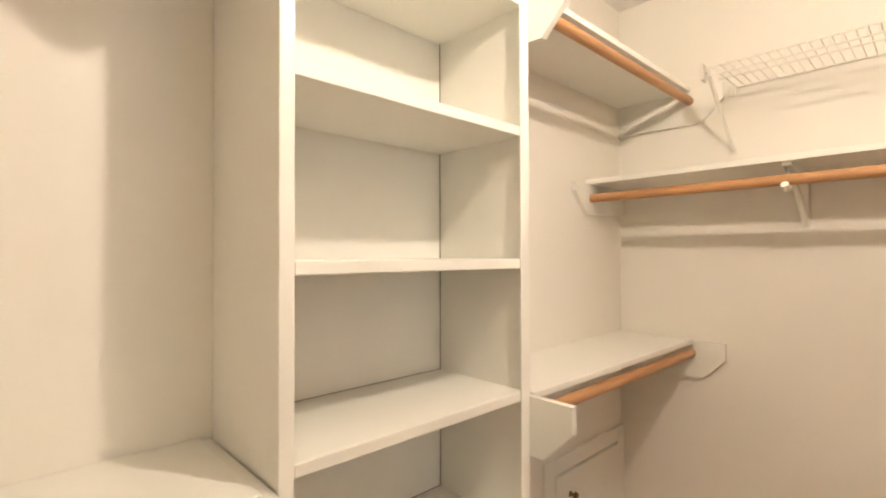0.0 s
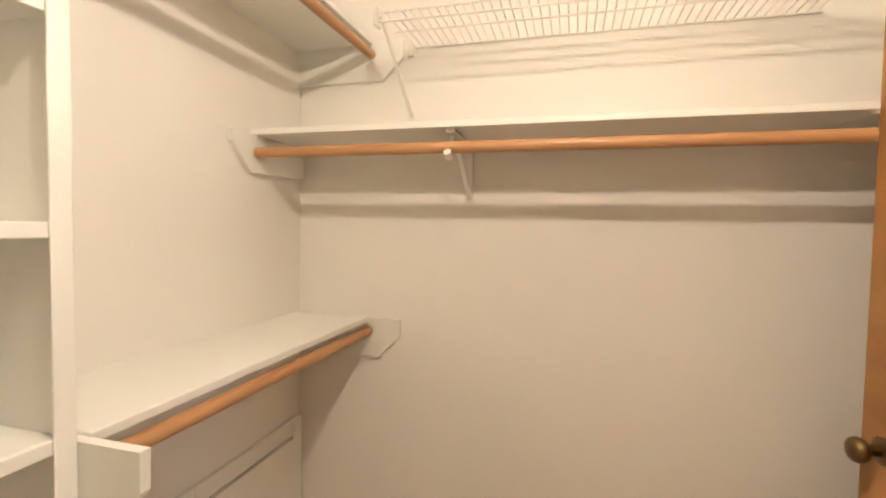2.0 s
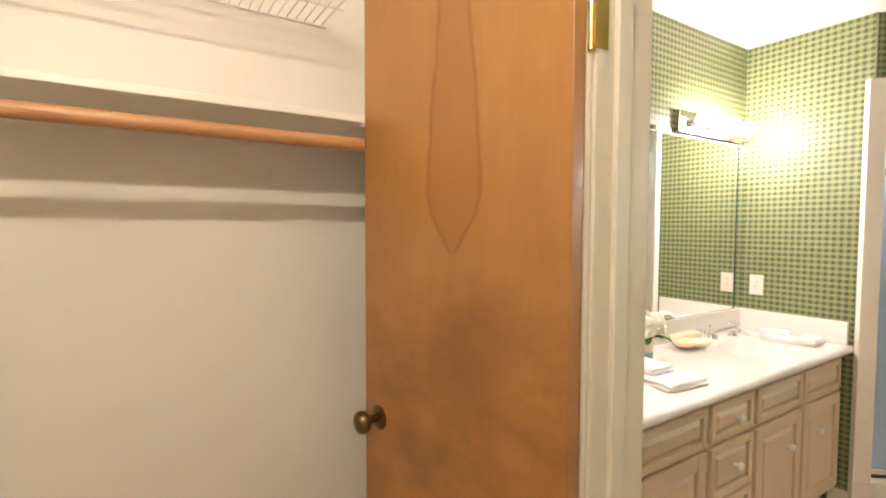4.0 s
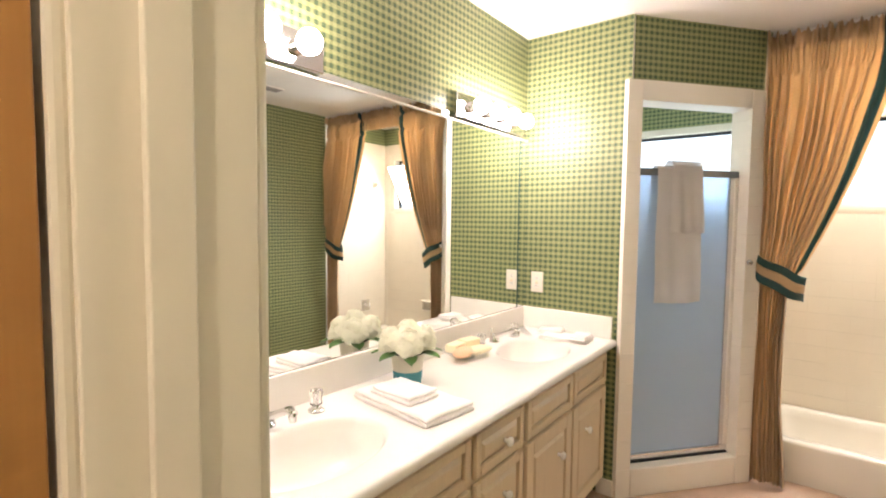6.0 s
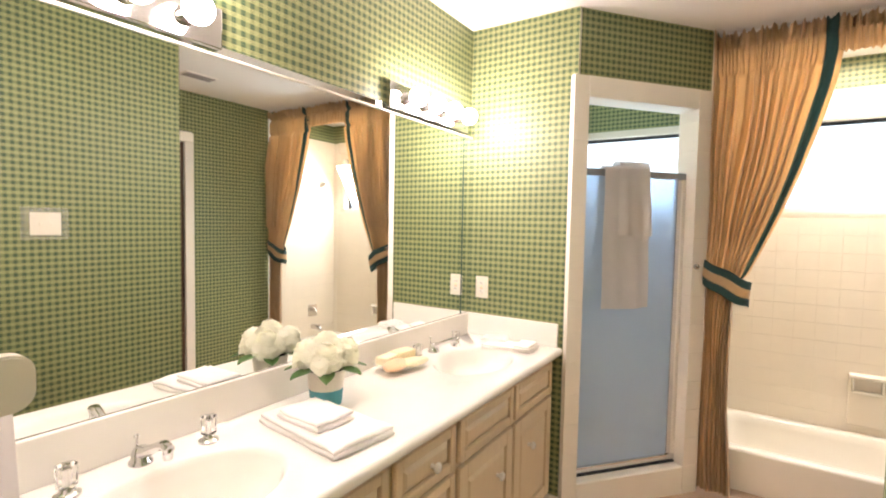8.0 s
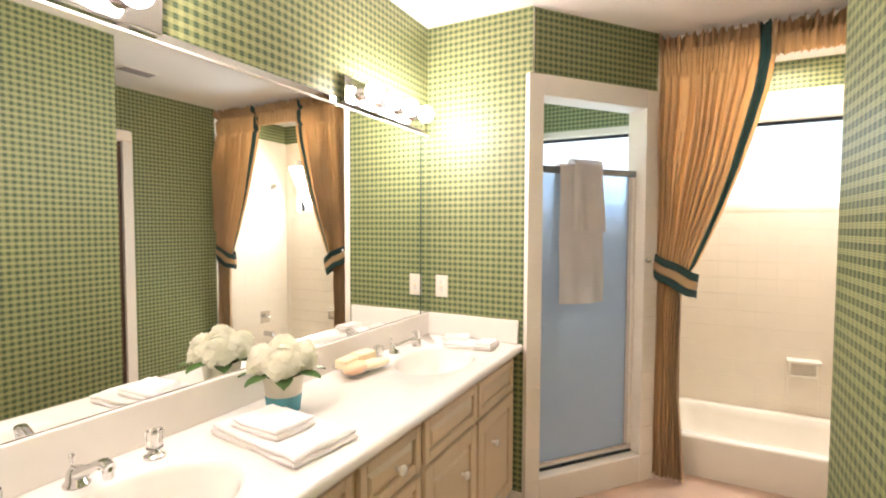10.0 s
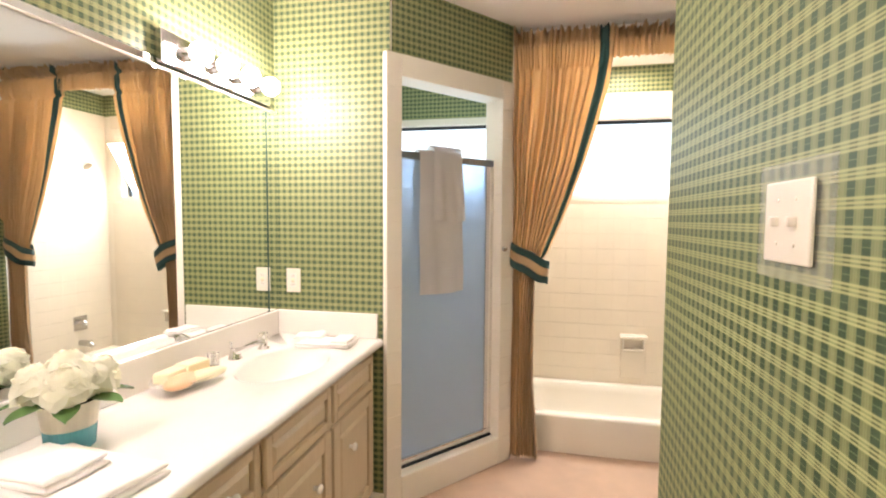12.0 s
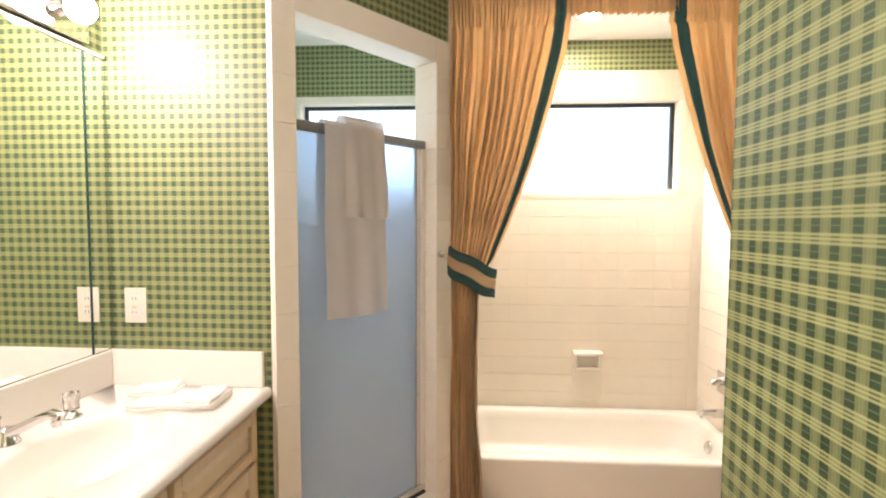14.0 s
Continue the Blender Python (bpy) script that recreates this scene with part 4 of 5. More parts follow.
def curtain_panel(label, mirror_x=None, seed=0, fat=1.0):
    rnd = random.Random(seed)
    ph = [rnd.uniform(0, 6.28) for _ in range(8)]
    ob = thing("curtain", (1.15 if mirror_x is None else mirror_x - 1.15, CY, 0.01), label, "curtain", "tub curtains")

    def f(u, v):
        z = 2.412 - v * 2.397
        xo, xi = lerp_table(OUTER, z), lerp_table(INNER, z)
        w = xi - xo
        edge = max(0.0, min(1.0, (u - 0.80) / 0.12))
        flat = 1 - 0.8 * edge
        uu = u + 0.060 * noise.noise((u * 5.5, z * 0.5, ph[0])) + 0.016 * noise.noise((u * 17.0, z * 0.9, ph[1])) * (1 - edge)
        irr = 1.0 + 0.75 * noise.noise((u * 9.0, z * 0.7, ph[6]))
        if z > 2.352:
            n, amp = 14, 0.026 * irr
        elif z > 2.215:
            n, amp = 24, 0.0085 * irr
        else:
            n, amp = 11.0, irr * (0.010 + 0.019 * min(1.0, (2.215 - z) / 0.30))
            if z < 1.35:
                amp *= 0.55
        y = amp * flat * (math.sin(2 * math.pi * n * uu + ph[2]) + 0.45 * math.sin(2 * math.pi * n * 1.9 * uu + ph[3] + 2.2 * z) + 0.3 * math.sin(2 * math.pi * 2.3 * u + ph[4] + 1.5 * z))
        if 2.330 < z < 2.370:
            y -= 0.026 * (1 - abs(z - 2.35) / 0.020)
        if 2.200 < z < 2.230:
            y -= 0.014 * (1 - abs(z - 2.215) / 0.015)
        if z > 2.215:
            y += 0.006 * noise.noise((u * 34.0, z * 30.0, ph[5]))
        x = xo + u * w + 0.004 * math.sin(9 * z + 7 * u + ph[5]) * flat
        if v == 0:
            z += 0.010 * math.sin(2 * math.pi * 13 * u + ph[6]) + 0.006 * math.sin(2 * math.pi * 29 * u + ph[7])
        zz = z
        if z < 1.20 and u > 0.835:
            k = min(1.0, (1.20 - z) / 0.14)
            x -= k * (u - 0.835) * w * 1.9
            y -= k * (0.014 + 0.10 * (u - 0.835))
        y0 = CY - y
        if mirror_x is not None:
            x = mirror_x - (x - 1.078) * fat - 1.078
        return (x, y0, zz)

    for name, a, b, nu, mat, lab in (("panel", 0.0, 0.868, 190, CURTAIN, ""), ("band", 0.868, 0.958, 8, GREENBAND, "dark green trim band"), ("edging", 0.958, 1.0, 4, CURTAIN, "")):
        bm = sheet(B(), lambda u, v: f(a + u * (b - a), v), nu, 110)
        bmesh.ops.solidify(bm, geom=list(bm.faces), thickness=0.0016)
        part(name, bm, mat, ob, lab, True)
    return ob


MX = 1.078 + 2.552
curtain_panel("tan gathered curtain with dark green band, tied back", None, 3)
curtain_panel("tan gathered curtain with dark green band, tied back", MX, 5, 1.04)


def tieback(mirror_x=None):
    ob = thing("tieback", (1.18 if mirror_x is None else mirror_x - 1.18, CY, 1.15), "green and tan striped tieback looped round the curtain", "tieback", "tiebacks")
    bands = ((-1.0, -0.36, GREENBAND, "lower_band"), (-0.36, 0.36, CURTAIN, "middle_band"), (0.36, 1.0, GREENBAND, "upper_band"))
    for v0, v1, mat, name in bands:
        def f(u, v):
            a = 2 * math.pi * u
            c, s_ = math.cos(a), math.sin(a)
            vv = v0 + (v1 - v0) * v
            x = 1.178 + (0.112 + 0.004 * vv) * c + 0.018 * vv * s_
            y = CY - 0.060 * s_ - 0.006 * math.sin(3 * a + 2 * vv)
            z = 1.142 - 0.058 * c + vv * 0.062 + 0.004 * math.sin(5 * a)
            if mirror_x is not None:
                x = mirror_x - x
            return (x, y, z)
        bm = sheet(B(), f, 44, 4)
        bmesh.ops.solidify(bm, geom=list(bm.faces), thickness=0.003)
        part(name, bm, mat, ob, "", True)
    return ob


tieback()
tieback(MX)
hold = thing("holdback_knob", (1.055, 0.60, 1.22), "small round metal holdback knob on the frame post", "knob")
bm = lathe(B(), [(0.0001, 0), (0.012, 0), (0.006, 0.006), (0.006, 0.022), (0.014, 0.027), (0.015, 0.036), (0.009, 0.043), (0.0001, 0.044)], (1.052, 0.578, 1.222), Matrix.Rotation(radians(90), 4, "X"))
part("knob", bm, CHROME, hold, "", 50)


def valance():
    ob = thing("valance", (1.83, CY, 2.24), "gathered tan valance with ruffled top over the tub opening", "valance")
    x0, x1 = 1.585, 2.060

    def f(u, v):
        z = 2.408 - v * 0.160
        n = 17 if z > 2.355 else 15
        amp = 0.024 if z > 2.355 else 0.015
        y = amp * (math.sin(2 * math.pi * n * u + 2.4 * noise.noise((u * 8, z * 3, 1.7))) + 0.5 * math.sin(2 * math.pi * n * 2.3 * u + 8 * z) + 0.35 * math.sin(2 * math.pi * 5.7 * u))
        if v == 0:
            z += 0.011 * math.sin(2 * math.pi * 9 * u) + 0.007 * math.sin(2 * math.pi * 23 * u)
        if v == 1:
            z += 0.003 * math.sin(2 * math.pi * 31 * u)
        return (x0 + u * (x1 - x0), CY + 0.012 - y, z)

    bm = sheet(B(), f, 170, 16)
    bmesh.ops.solidify(bm, geom=list(bm.faces), thickness=0.0016)
    part("ruffle", bm, CURTAIN, ob, "", True)
    part("pole", cyl(B(), (1.095, 0.69, 2.335), (XE - 0.002, 0.69, 2.335), 0.014), WIRE, ob, "white curtain pole")
    return ob


valance()
setting("soffit", box(B(), 1.09, XE, 0.705, 0.745, 2.305, H), CEIL, "white header above the tub opening")

# recessed lamp over the tub
can = thing("recessed_lamp", (1.79, 1.09, H), "round lit recessed ceiling lamp over the tub", "ceiling lamp")
part("ring", lathe(B(), [(0.060, -0.001), (0.085, -0.001), (0.085, -0.007), (0.062, -0.010), (0.060, -0.001)], (1.79, 1.09, H)), PORC, can, "", 50)
part("lens", lathe(B(), [(0.0001, -0.006), (0.040, -0.0055), (0.059, -0.003)], (1.79, 1.09, H)), emit_mat("lit_downlight", (1.0, 0.82, 0.68), 240.0), can, "lit lens")

# ---- tub fittings ----
sdish = thing("soap_dish", (1.92, YB, 0.4), "cream ceramic soap dish with a grab bar set in the tile", "soap dish")
bm = B()
box(bm, 1.805, 1.975, YB - 0.016, YB - 0.002, 0.268, 0.582, 0.006)
part("plate", bm, TILE, sdish)
part("shelf", box(B(), 1.800, 1.980, YB - 0.060, YB - 0.014, 0.557, 0.579, 0.008), TUB, sdish)
part("tray", box(B(), 1.820, 1.960, YB - 0.050, YB - 0.014, 0.465, 0.483, 0.007), TUB, sdish)
for x in (1.818, 1.950):
    part("bracket", box(B(), x, x + 0.012, YB - 0.046, YB - 0.014, 0.483, 0.557, 0.004), TUB, sdish)

tv = thing("tub_valve", (XE, 1.15, 0.5), "chrome tub valve with a square plate and lever", "tub valve")
part("plate", box(B(), XE - 0.016, XE - 0.008, 1.09, 1.21, 0.43, 0.55, 0.003), CHROME, tv)
part("lever", tube(B(), [(XE - 0.016, 1.15, 0.50), (XE - 0.055, 1.15, 0.50), (XE - 0.075, 1.15, 0.485)], [0.022, 0.020, 0.014], 14), CHROME, tv, "", 50)
ts = thing("tub_spout", (XE, 1.15, 0.3), "short chrome spout over the tub", "tub spout")
part("spout", tube(B(), [(XE - 0.008, 1.15, 0.322), (XE - 0.06, 1.15, 0.322), (XE - 0.115, 1.15, 0.318), (XE - 0.135, 1.15, 0.300)], [0.026, 0.024, 0.022, 0.019], 16), CHROME, ts, "", 50)
part("diverter", cyl(B(), (XE - 0.12, 1.15, 0.335), (XE - 0.12, 1.15, 0.357), 0.006, seg=12), CHROME, ts)
sh = thing("wall_shower", (XE, 1.15, 1.85), "chrome shower head on a bent arm", "shower head")
part("arm", tube(B(), [(XE - 0.008, 1.15, 1.86), (XE - 0.06, 1.15, 1.865), (XE - 0.11, 1.15, 1.83)], 0.010, 12), CHROME, sh, "", 50)
part("flange", lathe(B(), [(0.0001, 0.012), (0.026, 0.008), (0.028, 0)], (XE - 0.008, 1.15, 1.86), Matrix.Rotation(radians(-90), 4, "Y")), CHROME, sh, "", 50)
part("head", cyl(B(), (XE - 0.105, 1.15, 1.833), (XE - 0.150, 1.15, 1.790), 0.014, 0.036), CHROME, sh, "", 40)

# ---- far door seen in the mirror ----
fd = thing("door_2", (XE, -0.55, 0), "dark stained wooden door in a cream casing, closed", "door")
fd["kind"] = "structure"
part("leaf", box(B(), XE - 0.004, XE + 0.0, -0.88, -0.175, 0.01, 2.03, 0.002), DARKWOOD, fd)
setting("trim_far_left", box(B(), XE - 0.022, XE - 0.0, -0.172, -0.100, 0, 2.035, 0.004), TRIM, "cream door casing", 35)
setting("trim_far_right", box(B(), XE - 0.022, XE - 0.0, -0.955, -0.883, 0, 2.035, 0.004), TRIM, "cream door casing", 35)
setting("trim_far_head", box(B(), XE - 0.022, XE - 0.0, -0.955, -0.100, 2.036, 2.108, 0.004), TRIM, "cream door casing", 35)

VENTGREY = plain("grey_vent_paint", (0.30, 0.27, 0.25), 0.6)
vent = thing("ceiling_vent", (2.09, -0.31, H), "small grey ceiling vent with slats", "vent")
part("frame", box(B(), 2.03, 2.15, -0.43, -0.20, H - 0.008, H - 0.001, 0.003), TRIM, vent)
for k in range(7):
    part("slat", box(B(), 2.042 + k * 0.0145, 2.050 + k * 0.0145, -0.42, -0.21, H - 0.012, H - 0.0085, 0.001), VENTGREY, vent)

# ---- plates on the walls ----
ol = thing("wall_outlet", (0.07, 0, 1.08), "white outlet with a test button above the basin", "outlet")
part("plate", box(B(), 0.054, 0.126, -0.0055, -0.0002, 1.028, 1.143, 0.002), PLASTIC, ol)
part("body", box(B(), 0.073, 0.107, -0.0085, -0.0056, 1.051, 1.120, 0.002), PORC, ol)
part("test_button", box(B(), 0.081, 0.099, -0.0102, -0.0086, 1.088, 1.094, 0.0005), SOAP2, ol, "yellow test button")
part("reset_button", box(B(), 0.081, 0.099, -0.0102, -0.0086, 1.077, 1.083, 0.0005), SOAP1, ol, "red reset button")
for z in (1.060, 1.103):
    part("slot", box(B(), 0.0840, 0.0855, -0.0092, -0.0086, z, z + 0.009), DARKFRAME, ol, "", None)
    part("slot", box(B(), 0.0945, 0.096, -0.0092, -0.0086, z, z + 0.009), DARKFRAME, ol, "", None)

sw = thing("switch_plate", (XR, -1.405, 1.372), "ivory double switch plate on a clear guard", "light switch")
part("guard", box(B(), XR - 0.004, XR - 0.001, -1.460, -1.272, 1.304, 1.462, 0.001), GUARD, sw, "clear acrylic guard plate").visible_shadow = False
part("plate", box(B(), XR - 0.010, XR - 0.0042, -1.426, -1.305, 1.328, 1.436, 0.003), PLASTIC, sw)
for y in (-1.389, -1.343):
    part("toggle", box(B(), XR - 0.020, XR - 0.0095, y - 0.0045, y + 0.0045, 1.376, 1.389, 0.002), PLASTIC, sw)
    for z in (1.353, 1.411):
        part("screw", cyl(B(), (XR - 0.0115, y, z), (XR - 0.0095, y, z), 0.0028, seg=10), PLASTIC, sw)


# ---- on the counter ----
def folded(name, cx, cy, z, w, d, h, turn, label, seed, material=None):
    """A soft folded towel: layers rounded at the fold."""
    rnd = random.Random(seed)
    ob = thing(name, (cx, cy, z), label, "towel")
    n = 2
    for k in range(n):
        bm = B()
        t = h / n
        box(bm, -w / 2 + 0.006 * k, w / 2 - 0.004 * k, -d / 2, d / 2 - 0.003 * k, k * t + 0.0005, (k + 1) * t - 0.0005)
        bmesh.ops.subdivide_edges(bm, edges=list(bm.edges), cuts=15, use_grid_fill=True)
        mid, x_mid, y_mid = (k + 0.5) * t, 0.001 * k, -0.0015 * k
        hw, hd = w / 2 - 0.005 * k, d / 2 - 0.0015 * k
        for v in bm.verts:
            px, py = (v.co.x - x_mid) / hw, (v.co.y - y_mid) / hd
            px, py = [math.copysign(1 - (1 - min(1.0, abs(q))) ** 2.2, q) for q in (px, py)]
            # the fold is fat at one end, and the layers thin out at the others
            near = min((1 - abs(px)) * hw, (1 - abs(py)) * hd)
            rad = t * (0.75 if px > 0 else 0.5)
            q = math.sqrt(max(0.03, 1 - max(0.0, 1 - near / rad) ** 2))
            fat = 1.12 + 0.16 * max(0.0, px) ** 3
            v.co.x, v.co.y = x_mid + px * hw, y_mid + py * hd
            v.co.z = mid + (v.co.z - mid) * q * fat
            n3 = Vector((v.co.x, v.co.y, seed * 3.1 + k))
            v.co.z += (0.0055 * noise.noise(n3 * 16) + 0.0025 * noise.noise(n3 * 45)) * (1 if v.co.z > 0.4 * t else 0)
            v.co.z = max(v.co.z, 0.0004)
            v.co.x += 0.006 * noise.noise(n3 * 13 + Vector((0, 7, 0)))
            v.co.y += 0.006 * noise.noise(n3 * 11 + Vector((4, 0, 9)))
        bmesh.ops.transform(bm, matrix=Matrix.Translation((cx, cy, z)) @ Matrix.Rotation(radians(turn), 4, "Z"), verts=bm.verts)
        part("fold", bm, material or TOWEL, ob, "", True)
    return ob


folded("hand_towel", 0.294, -1.298, CZ, 0.35, 0.205, 0.031, -6, "white hand towel folded on the washbasin top", 1)
folded("washcloth", 0.277, -1.315, CZ + 0.032, 0.180, 0.130, 0.027, -3, "white washcloth folded on a hand towel", 2)
folded("hand_towel", 0.330, -0.150, CZ, 0.25, 0.13, 0.018, 6, "white hand towel folded beside the far basin", 3)
folded("washcloth", 0.235, -0.115, CZ + 0.018, 0.13, 0.09, 0.018, 12, "white washcloth folded beside the far basin", 4)
folded("washcloth", 0.415, -0.165, CZ + 0.018, 0.09, 0.13, 0.020, 4, "white washcloth folded beside the far basin", 6)


def flower_pot():
    c = Vector((0.152, -1.162, CZ))
    ob = thing("flower_pot", tuple(c), "cream and teal pot of white silk roses on the counter", "flower pot")
    R = 0.060
    part("pot", lathe(B(), [(0.0001, 0.001), (0.047, 0.001), (0.050, 0.004), (0.0550, 0.056)], c), TEAL, ob, "teal glazed lower half", 40)
    part("rim", lathe(B(), [(0.0550, 0.056), (0.0615, 0.112), (0.0625, 0.117), (0.0585, 0.117), (0.055, 0.106), (0.0001, 0.104)], c), POTCREAM, ob, "cream upper half", 40)
    part("moss", lathe(B(), [(0.0545, 0.107), (0.03, 0.117), (0.0001, 0.120)], c), SOIL, ob)
    rnd = random.Random(7)
    heads = [(-0.050, -0.050, 0.150), (0.046, -0.044, 0.150), (0.000, 0.002, 0.176), (-0.050, 0.052, 0.152), (0.046, 0.052, 0.152)]
    for hx, hy, hz in heads:
        bm = B()
        hc = c + Vector((hx * 0.9, hy * 0.9, hz + 0.028))
        up = Vector((hx * 7, hy * 7, 0.8)).normalized()
        q = up.to_track_quat("Z", "Y").to_matrix().to_4x4()
        ball(bm, hc, 0.027, seg=14, ring=8)
        # rings of broad petals: closed round the heart, then opening and curling back at the rim
        for ring, (n_pet, lat, size, flare) in enumerate(((3, 0.30, 0.026, -0.10), (4, 0.70, 0.034, 0.05), (5, 1.10, 0.042, 0.30), (6, 1.50, 0.046, 0.50), (6, 1.90, 0.044, 0.42))):
            for k in range(n_pet):
                lon = 2 * math.pi * (k + 0.5 * (ring % 2)) / n_pet + rnd.uniform(-0.18, 0.18)
                tip = rnd.uniform(0.85, 1.1)
                wave = rnd.uniform(0, 6.28)

                def petal(u, v, lat=lat, lon=lon, size=size * tip, flare=flare, wave=wave):
                    w = (u - 0.5) * 2
                    wide = size * (0.30 + 0.72 * math.sin(math.pi * (0.06 + 0.60 * v)))
                    base = Vector((math.sin(lat) * math.cos(lon), math.sin(lat) * math.sin(lon), math.cos(lat)))
                    along = Vector((-math.cos(lat) * math.cos(lon), -math.cos(lat) * math.sin(lon), math.sin(lat)))
                    side = base.cross(along)
                    lift = 0.0275 + 0.0016 * ring_lift + flare * size * v ** 2.4 - 0.42 * size * w * w * (1 - 0.6 * v) + 0.0030 * v * math.sin(3.3 * w + wave)
                    return hm @ (base * lift + along * size * 1.25 * (0.45 - v) * (1 - 0.12 * w * w) + side * wide * w)

                ring_lift, hm = ring, Matrix.Translation(hc) @ q
                sheet(bm, petal, 7, 7)
        part("rose", bm, PETAL, ob, "cream white rose", True)
    for k in range(7):
        a = 2 * math.pi * k / 7 + 0.15
        r0, L, drop = 0.050, 0.085, rnd.uniform(-0.02, 0.025)

        def leaf(u, v, a=a, L=L, drop=drop):
            w = (u - 0.5) * 2
            wid = 0.026 * math.sin(math.pi * (0.06 + 0.92 * v)) ** 0.8
            p = Vector((r0 + L * v, w * wid, 0.122 + drop * v + 0.02 * v * (1 - v) + 0.006 * abs(w)))
            return c + Matrix.Rotation(a, 3, "Z") @ p

        part("leaf", sheet(B(), leaf, 4, 7), LEAFGREEN, ob, "dark green leaf", True)
    return ob


flower_pot()


def soap_bowl():
    c = Vector((0.120, -0.740, CZ))
    ob = thing("soap_dish", tuple(c), "clear oval glass dish holding guest soaps", "soap dish")
    bm = lathe(B(), [(0.0001, 0.004), (0.045, 0.002), (0.075, 0.016), (0.108, 0.038), (0.112, 0.038), (0.078, 0.012), (0.045, -0.0), (0.0001, 0.0)])
    bmesh.ops.transform(bm, matrix=Matrix.Translation(c) @ Matrix.Rotation(radians(-10), 4, "Z") @ Matrix.Diagonal((0.72, 1.1, 1, 1)), verts=bm.verts)
    g = part("bowl", bm, GUARD, ob, "clear glass bowl", 40)
    return c


sc = soap_bowl()


def soap(dx, dy, dz, sx, sy, sz, turn, mat, label, square=False):
    bm = B()
    if square:
        box(bm, -sx, sx, -sy, sy, -sz, sz, 0.006)
    else:
        bmesh.ops.create_uvsphere(bm, u_segments=24, v_segments=14, radius=1.0)
        for v in bm.verts:
            k = 1 - 0.12 * math.cos(2 * math.atan2(v.co.y, v.co.x)) * 0.5
            v.co = Vector((v.co.x * sx * k, v.co.y * sy * k, v.co.z * sz * (1 - 0.25 * abs(v.co.z))))
    bmesh.ops.transform(bm, matrix=Matrix.Translation(sc + Vector((dx, dy, dz))) @ Matrix.Rotation(radians(turn), 4, "Z"), verts=bm.verts)
    return solid("soap_bar", bm, mat, label, "soap", "guest soaps", True if not square else 35)


soap(0.020, -0.050, 0.035, 0.042, 0.064, 0.027, 8, SOAP1, "peach oval soap in a glass dish")
soap(0.042, 0.030, 0.033, 0.034, 0.078, 0.023, -14, SOAP2, "yellow oval soap in a glass dish")
soap(-0.028, -0.035, 0.048, 0.028, 0.052, 0.017, 4, SOAP2, "cream square soap bar in a glass dish", True)
soap(-0.020, 0.048, 0.052, 0.030, 0.048, 0.018, -6, SOAP2, "cream square soap bar in a glass dish", True)

# towel shelf on the partition beside the doorway
YW = YP1 + 0.003
rk = thing("towel_rack", (0.42, YW, 1.23), "cream towel rack with rounded end plates beside the doorway", "towel rack")
RY = -2.040


def end_plate(x0, x1):
    """A plate standing out from the wall, its free end rounded."""
    pts = [(YW + 0.001, 1.266), (YW + 0.001, 1.200)]
    for cz, start in ((1.226, -90), (1.246, 0)):
        for k in range(9):
            a = radians(start + 90 * k / 8)
            pts.append((RY - 0.022 + 0.022 * math.cos(a), cz + 0.022 * math.sin(a)))
    bm = prism(B(), pts, x0, x1, "yz")
    bmesh.ops.recalc_face_normals(bm, faces=bm.faces)
    rim = [e for e in bm.edges if abs(e.verts[0].co.x - e.verts[1].co.x) < 1e-6 and max(v.co.y for v in e.verts) > YW + 0.01]
    bmesh.ops.bevel(bm, geom=rim, offset=0.003, segments=2, affect="EDGES")
    return bm


part("end_plate", end_plate(0.614, 0.636), PLASTIC, rk, "", 40)
part("end_plate", end_plate(0.150, 0.172), PLASTIC, rk, "", 40)
part("rail", cyl(B(), (0.171, -2.068, 1.222), (0.615, -2.068, 1.222), 0.008), PLASTIC, rk)
for y in (YW + 0.022, YW + 0.052, YW + 0.082):
    part("shelf_rod", cyl(B(), (0.171, y, 1.256), (0.615, y, 1.256), 0.006), PLASTIC, rk)


def hung(u, v):
    side = 1 if v > 0.5 else -1
    drop = abs(v - 0.5) * 2
    z = 1.2335 - 0.55 * drop
    lip = min(1.0, drop / 0.05)
    y = -2.068 + side * (0.012 * lip + (0.030 if side > 0 else -0.004) * drop) + 0.007 * math.sin(17 * u + 2 * drop) * drop
    x = 0.185 + u * 0.420 + 0.030 * drop * (u - 0.3) + 0.003 * math.sin(22 * z)
    return (x, y, z)


bm = sheet(B(), hung, 28, 60)
bmesh.ops.solidify(bm, geom=list(bm.faces), thickness=0.006)
solid("bath_towel", bm, TOWEL, "white towel hanging from the towel rack", "towel", "", 60)


folded("bath_towel", 0.395, YW + 0.060, 1.2625, 0.425, 0.105, 0.068, 0, "white towel folded thick on the towel rack", 8)

# ---- closet: wire shelf, hatch ----
ws = thing("wire_shelf", (0.14, -3.0, 1.99), "white vinyl-coated wire shelf high on the closet wall", "wire shelf")
WY0, WY1, WZ = -3.685, -2.500, 2.003
for name, x, z in (("back_wire", 0.006, WZ), ("middle_wire", 0.150, WZ - 0.004), ("front_wire", 0.285, WZ - 0.004), ("lip_wire", 0.290, WZ - 0.032)):
    part(name, cyl(B(), (x, WY0, z), (x, WY1, z), 0.0032, seg=8), WIRE, ws)
first = part("deck_wire", tube(B(), [(0.004, WY0 + 0.012, WZ + 0.003), (0.282, WY0 + 0.012, WZ + 0.003), (0.289, WY0 + 0.012, WZ - 0.003), (0.293, WY0 + 0.012, WZ - 0.034)], 0.0018, 6), WIRE, ws)
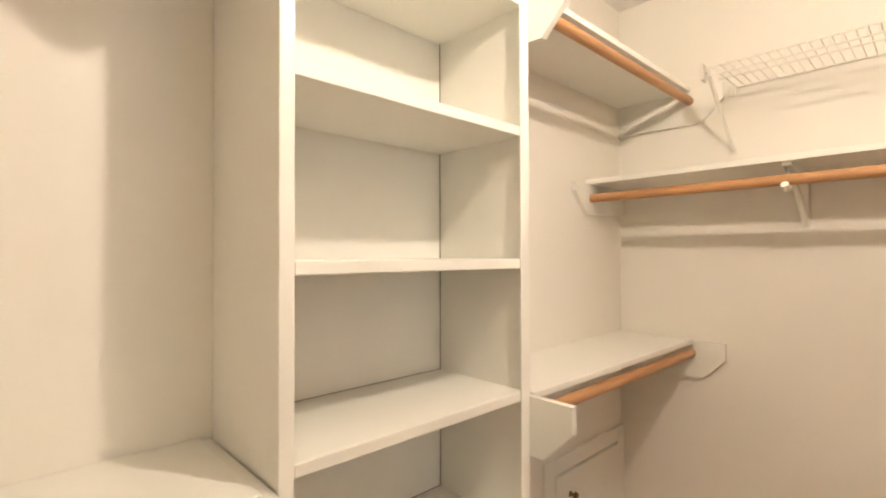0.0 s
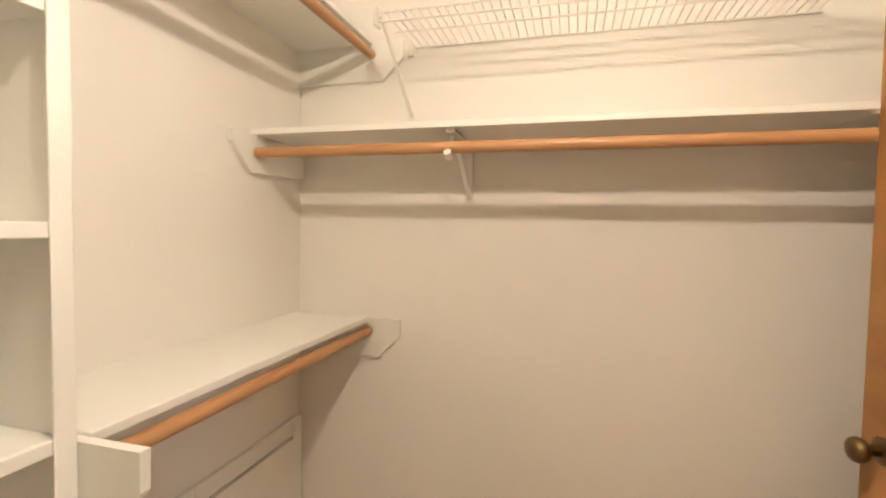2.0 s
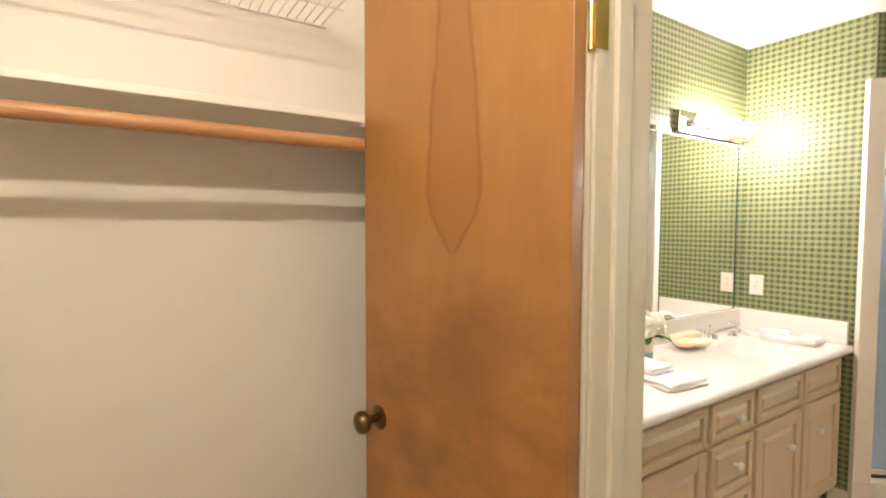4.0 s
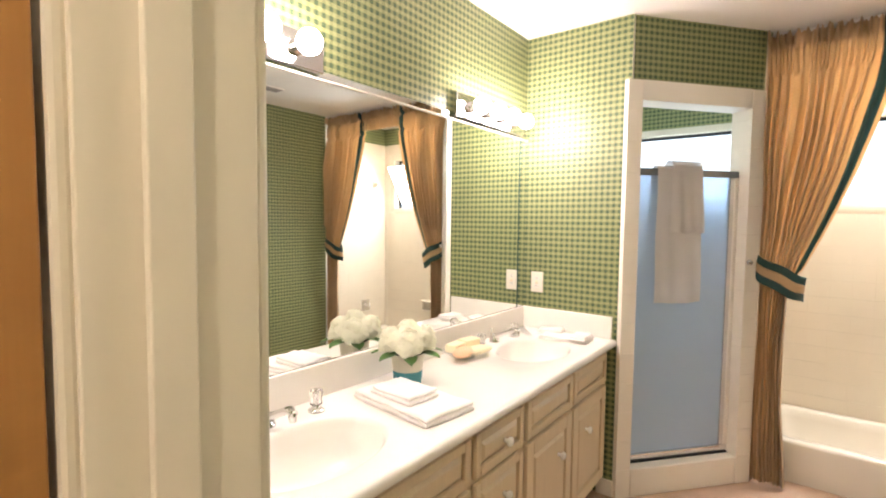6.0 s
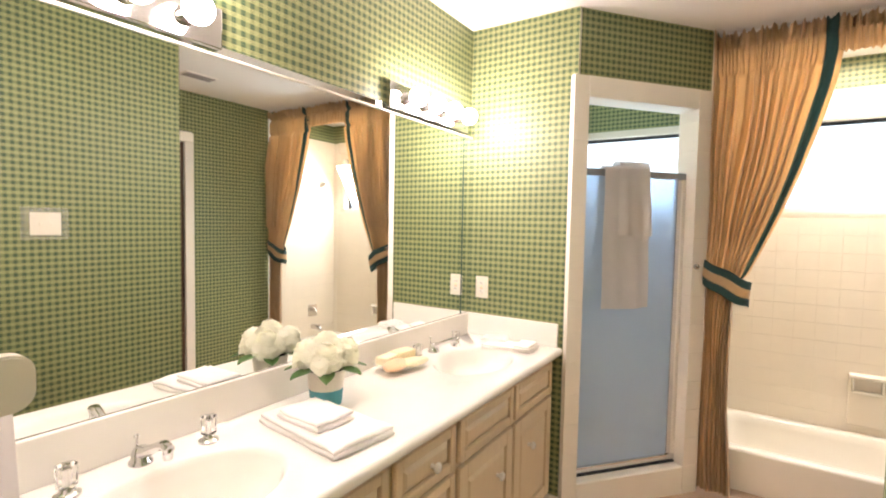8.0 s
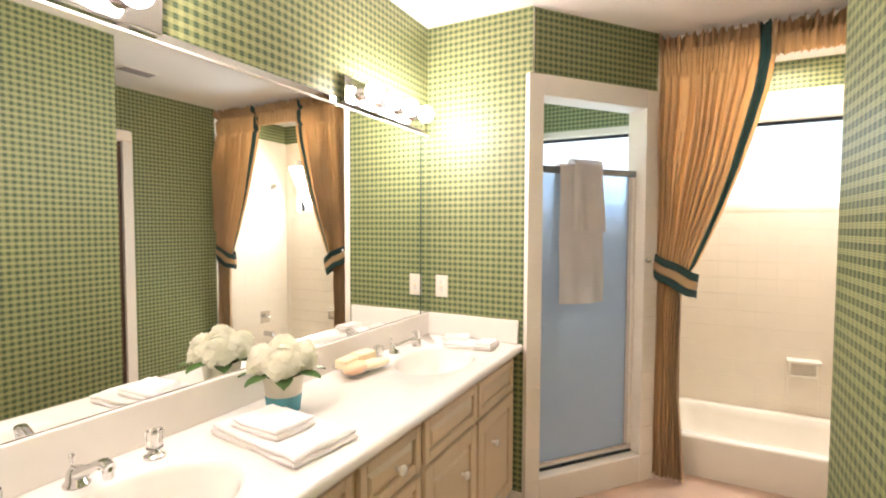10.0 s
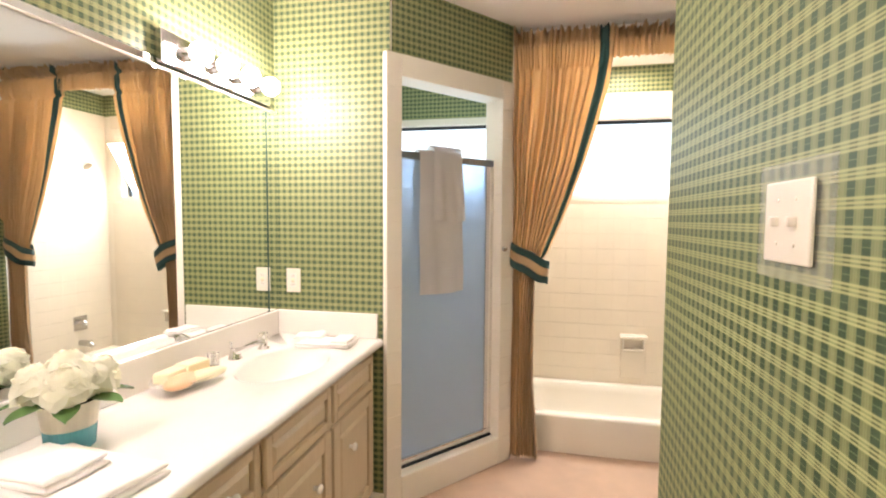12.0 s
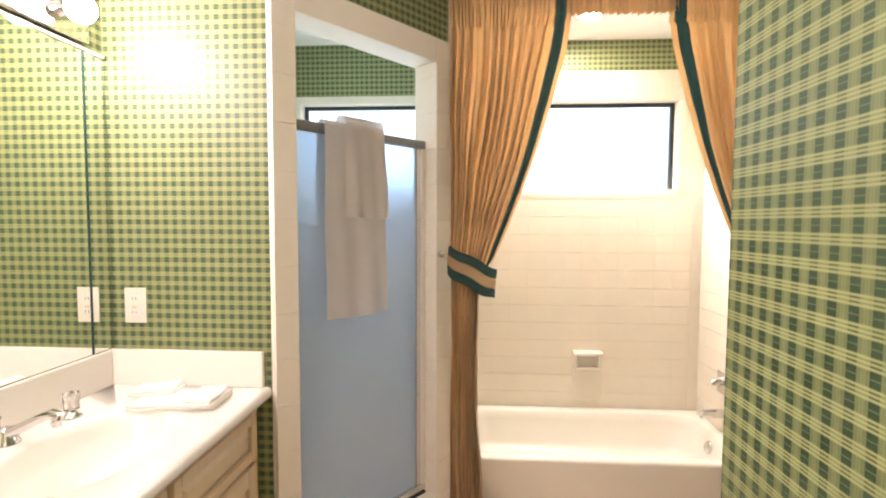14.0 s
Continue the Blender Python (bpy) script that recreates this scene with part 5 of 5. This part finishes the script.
for k in range(1, 47):
    o = new("deck_wire", first.data)
    o.parent = ws
    o.matrix_parent_inverse = Matrix.Translation(-ws.location)
    o.location = (0, k * 0.0252, 0)
for y in (WY0 + 0.004,):
    bm = tube(B(), [(0.280, y, WZ - 0.010), (0.004, y, 1.775)], 0.006, 8)
    box(bm, 0.001, 0.005, y - 0.010, y + 0.010, 1.762, 1.788, 0.001)
    part("brace", bm, WIRE, ws, "white diagonal brace")
part("end_cap", box(B(), 0.262, 0.300, WY0 - 0.012, WY0 - 0.003, WZ - 0.042, WZ + 0.012, 0.003), WIRE, ws, "white end cap")
part("wall_clip", box(B(), 0.001, 0.014, WY0 - 0.01, WY0 + 0.012, WZ - 0.03, WZ + 0.01, 0.003), WIRE, ws)

hp = thing("access_hatch", (0.3, YA, 0.06), "white framed access hatch low in the closet wall", "hatch")
for nm, a, b, c, d in (("frame_side", 0.006, 0.062, 0.06, 0.688), ("frame_side", 0.524, 0.580, 0.06, 0.688), ("frame_top", 0.063, 0.523, 0.632, 0.688), ("frame_bottom", 0.063, 0.523, 0.06, 0.112)):
    part(nm, box(B(), a, b, YA + 0.001, YA + 0.014, c, d, 0.003), SHELF, hp)
part("panel", box(B(), 0.068, 0.518, YA + 0.001, YA + 0.020, 0.117, 0.626, 0.003), SHELF, hp)
part("knob", lathe(B(), [(0.0001, 0), (0.010, 0), (0.006, 0.006), (0.006, 0.014), (0.013, 0.020), (0.012, 0.028), (0.0001, 0.031)], (0.435, YA + 0.020, 0.546), Matrix.Rotation(radians(-90), 4, "X"), 18), BRASS, hp, "dark bronze knob", 50)

# ---- baseboards ----
def base(name, x0, x1, y0, y1):
    setting(name, box(B(), x0, x1, y0, y1, 0, 0.085, 0.004), TRIM, "cream painted baseboard", 35)


base("baseboard_switch_wall", XR - 0.012, XR - 0.0005, YP1 + 0.02, -0.725)
base("baseboard_end_wall", 0.46, 0.545, -0.013, -0.0005)
base("baseboard_closet_west", 0.0005, 0.012, YA + 0.03, YP0 - 0.02)
base("baseboard_closet_side", 2.688, 2.6995, YA, YP0)

# ---- glazed tiles ----
PITCH = 0.1080


def tile_mesh(w, h, t, bev):
    bm = box(B(), -w / 2, w / 2, -t, 0, -h / 2, h / 2)
    front = [f for f in bm.faces if f.normal.y < -0.5 or f.calc_center_median().y < -t * 0.9]
    bmesh.ops.inset_region(bm, faces=front, thickness=bev, depth=0)
    for v in bm.verts:
        if v.co.y < -t * 0.5 and abs(abs(v.co.z) - h / 2) < 1e-5:
            v.co.y += bev * 0.8
    me = bpy.data.meshes.new("tile")
    bm.to_mesh(me)
    bm.free()
    me.materials.append(TILE)
    return me


def lay(me, parent, m):
    o = new("tile", me)
    o.parent = parent
    o.matrix_basis = m
    return o


full = tile_mesh(PITCH - 0.00003, PITCH - 0.0014, 0.0040, 0.0008)
rt = random.Random(11)
x_first = 1.093 + PITCH / 2
lean = [rt.uniform(-0.12, 0.12) for _ in range(19)]
for i in range(14):
    for j in range(19):
        x, z = x_first + i * PITCH, TZ - 0.02 + PITCH * (j + 0.5)
        if x > XE - 0.05 or z + PITCH / 2 > TILE_TOP + 0.02 or (WT[0] - 0.05 < x < WT[1] + 0.05 and WZ0 - 0.04 < z < WZ1 + 0.05):
            continue
        lay(full, back_wall, pose(x, YB - 0.0005, z, lean[j], 0, 0))
for i in range(7):
    for j in range(19):
        y, z = YB - 0.004 - PITCH * (i + 0.5), TZ - 0.02 + PITCH * (j + 0.5)
        if z + PITCH / 2 > TILE_TOP + 0.02 or y < 0.66:
            continue
        lay(full, side_wall, pose(XE - 0.0085, y, z, 0, 0, -90))
# window surrounds, cut tiles joined by the plaster edge
bm = B()
box(bm, WT[0] - 0.05, WT[1] + 0.05, YB - 0.004, YB - 0.0005, WZ1, WZ1 + 0.06, 0.001)
box(bm, WT[1], WT[1] + 0.055, YB - 0.004, YB - 0.0005, WZ0 - 0.03, WZ1 - 0.001, 0.001)
box(bm, WT[0] - 0.055, WT[0], YB - 0.004, YB - 0.0005, WZ0 - 0.03, WZ1 - 0.001, 0.001)
box(bm, WT[0], WT[1], YB - 0.0045, YB - 0.0005, WZ0 - 0.060, WZ0 - 0.0005, 0.001)
setting("trim_window", bm, TILE, "cream tile trim round the tub window", 35)
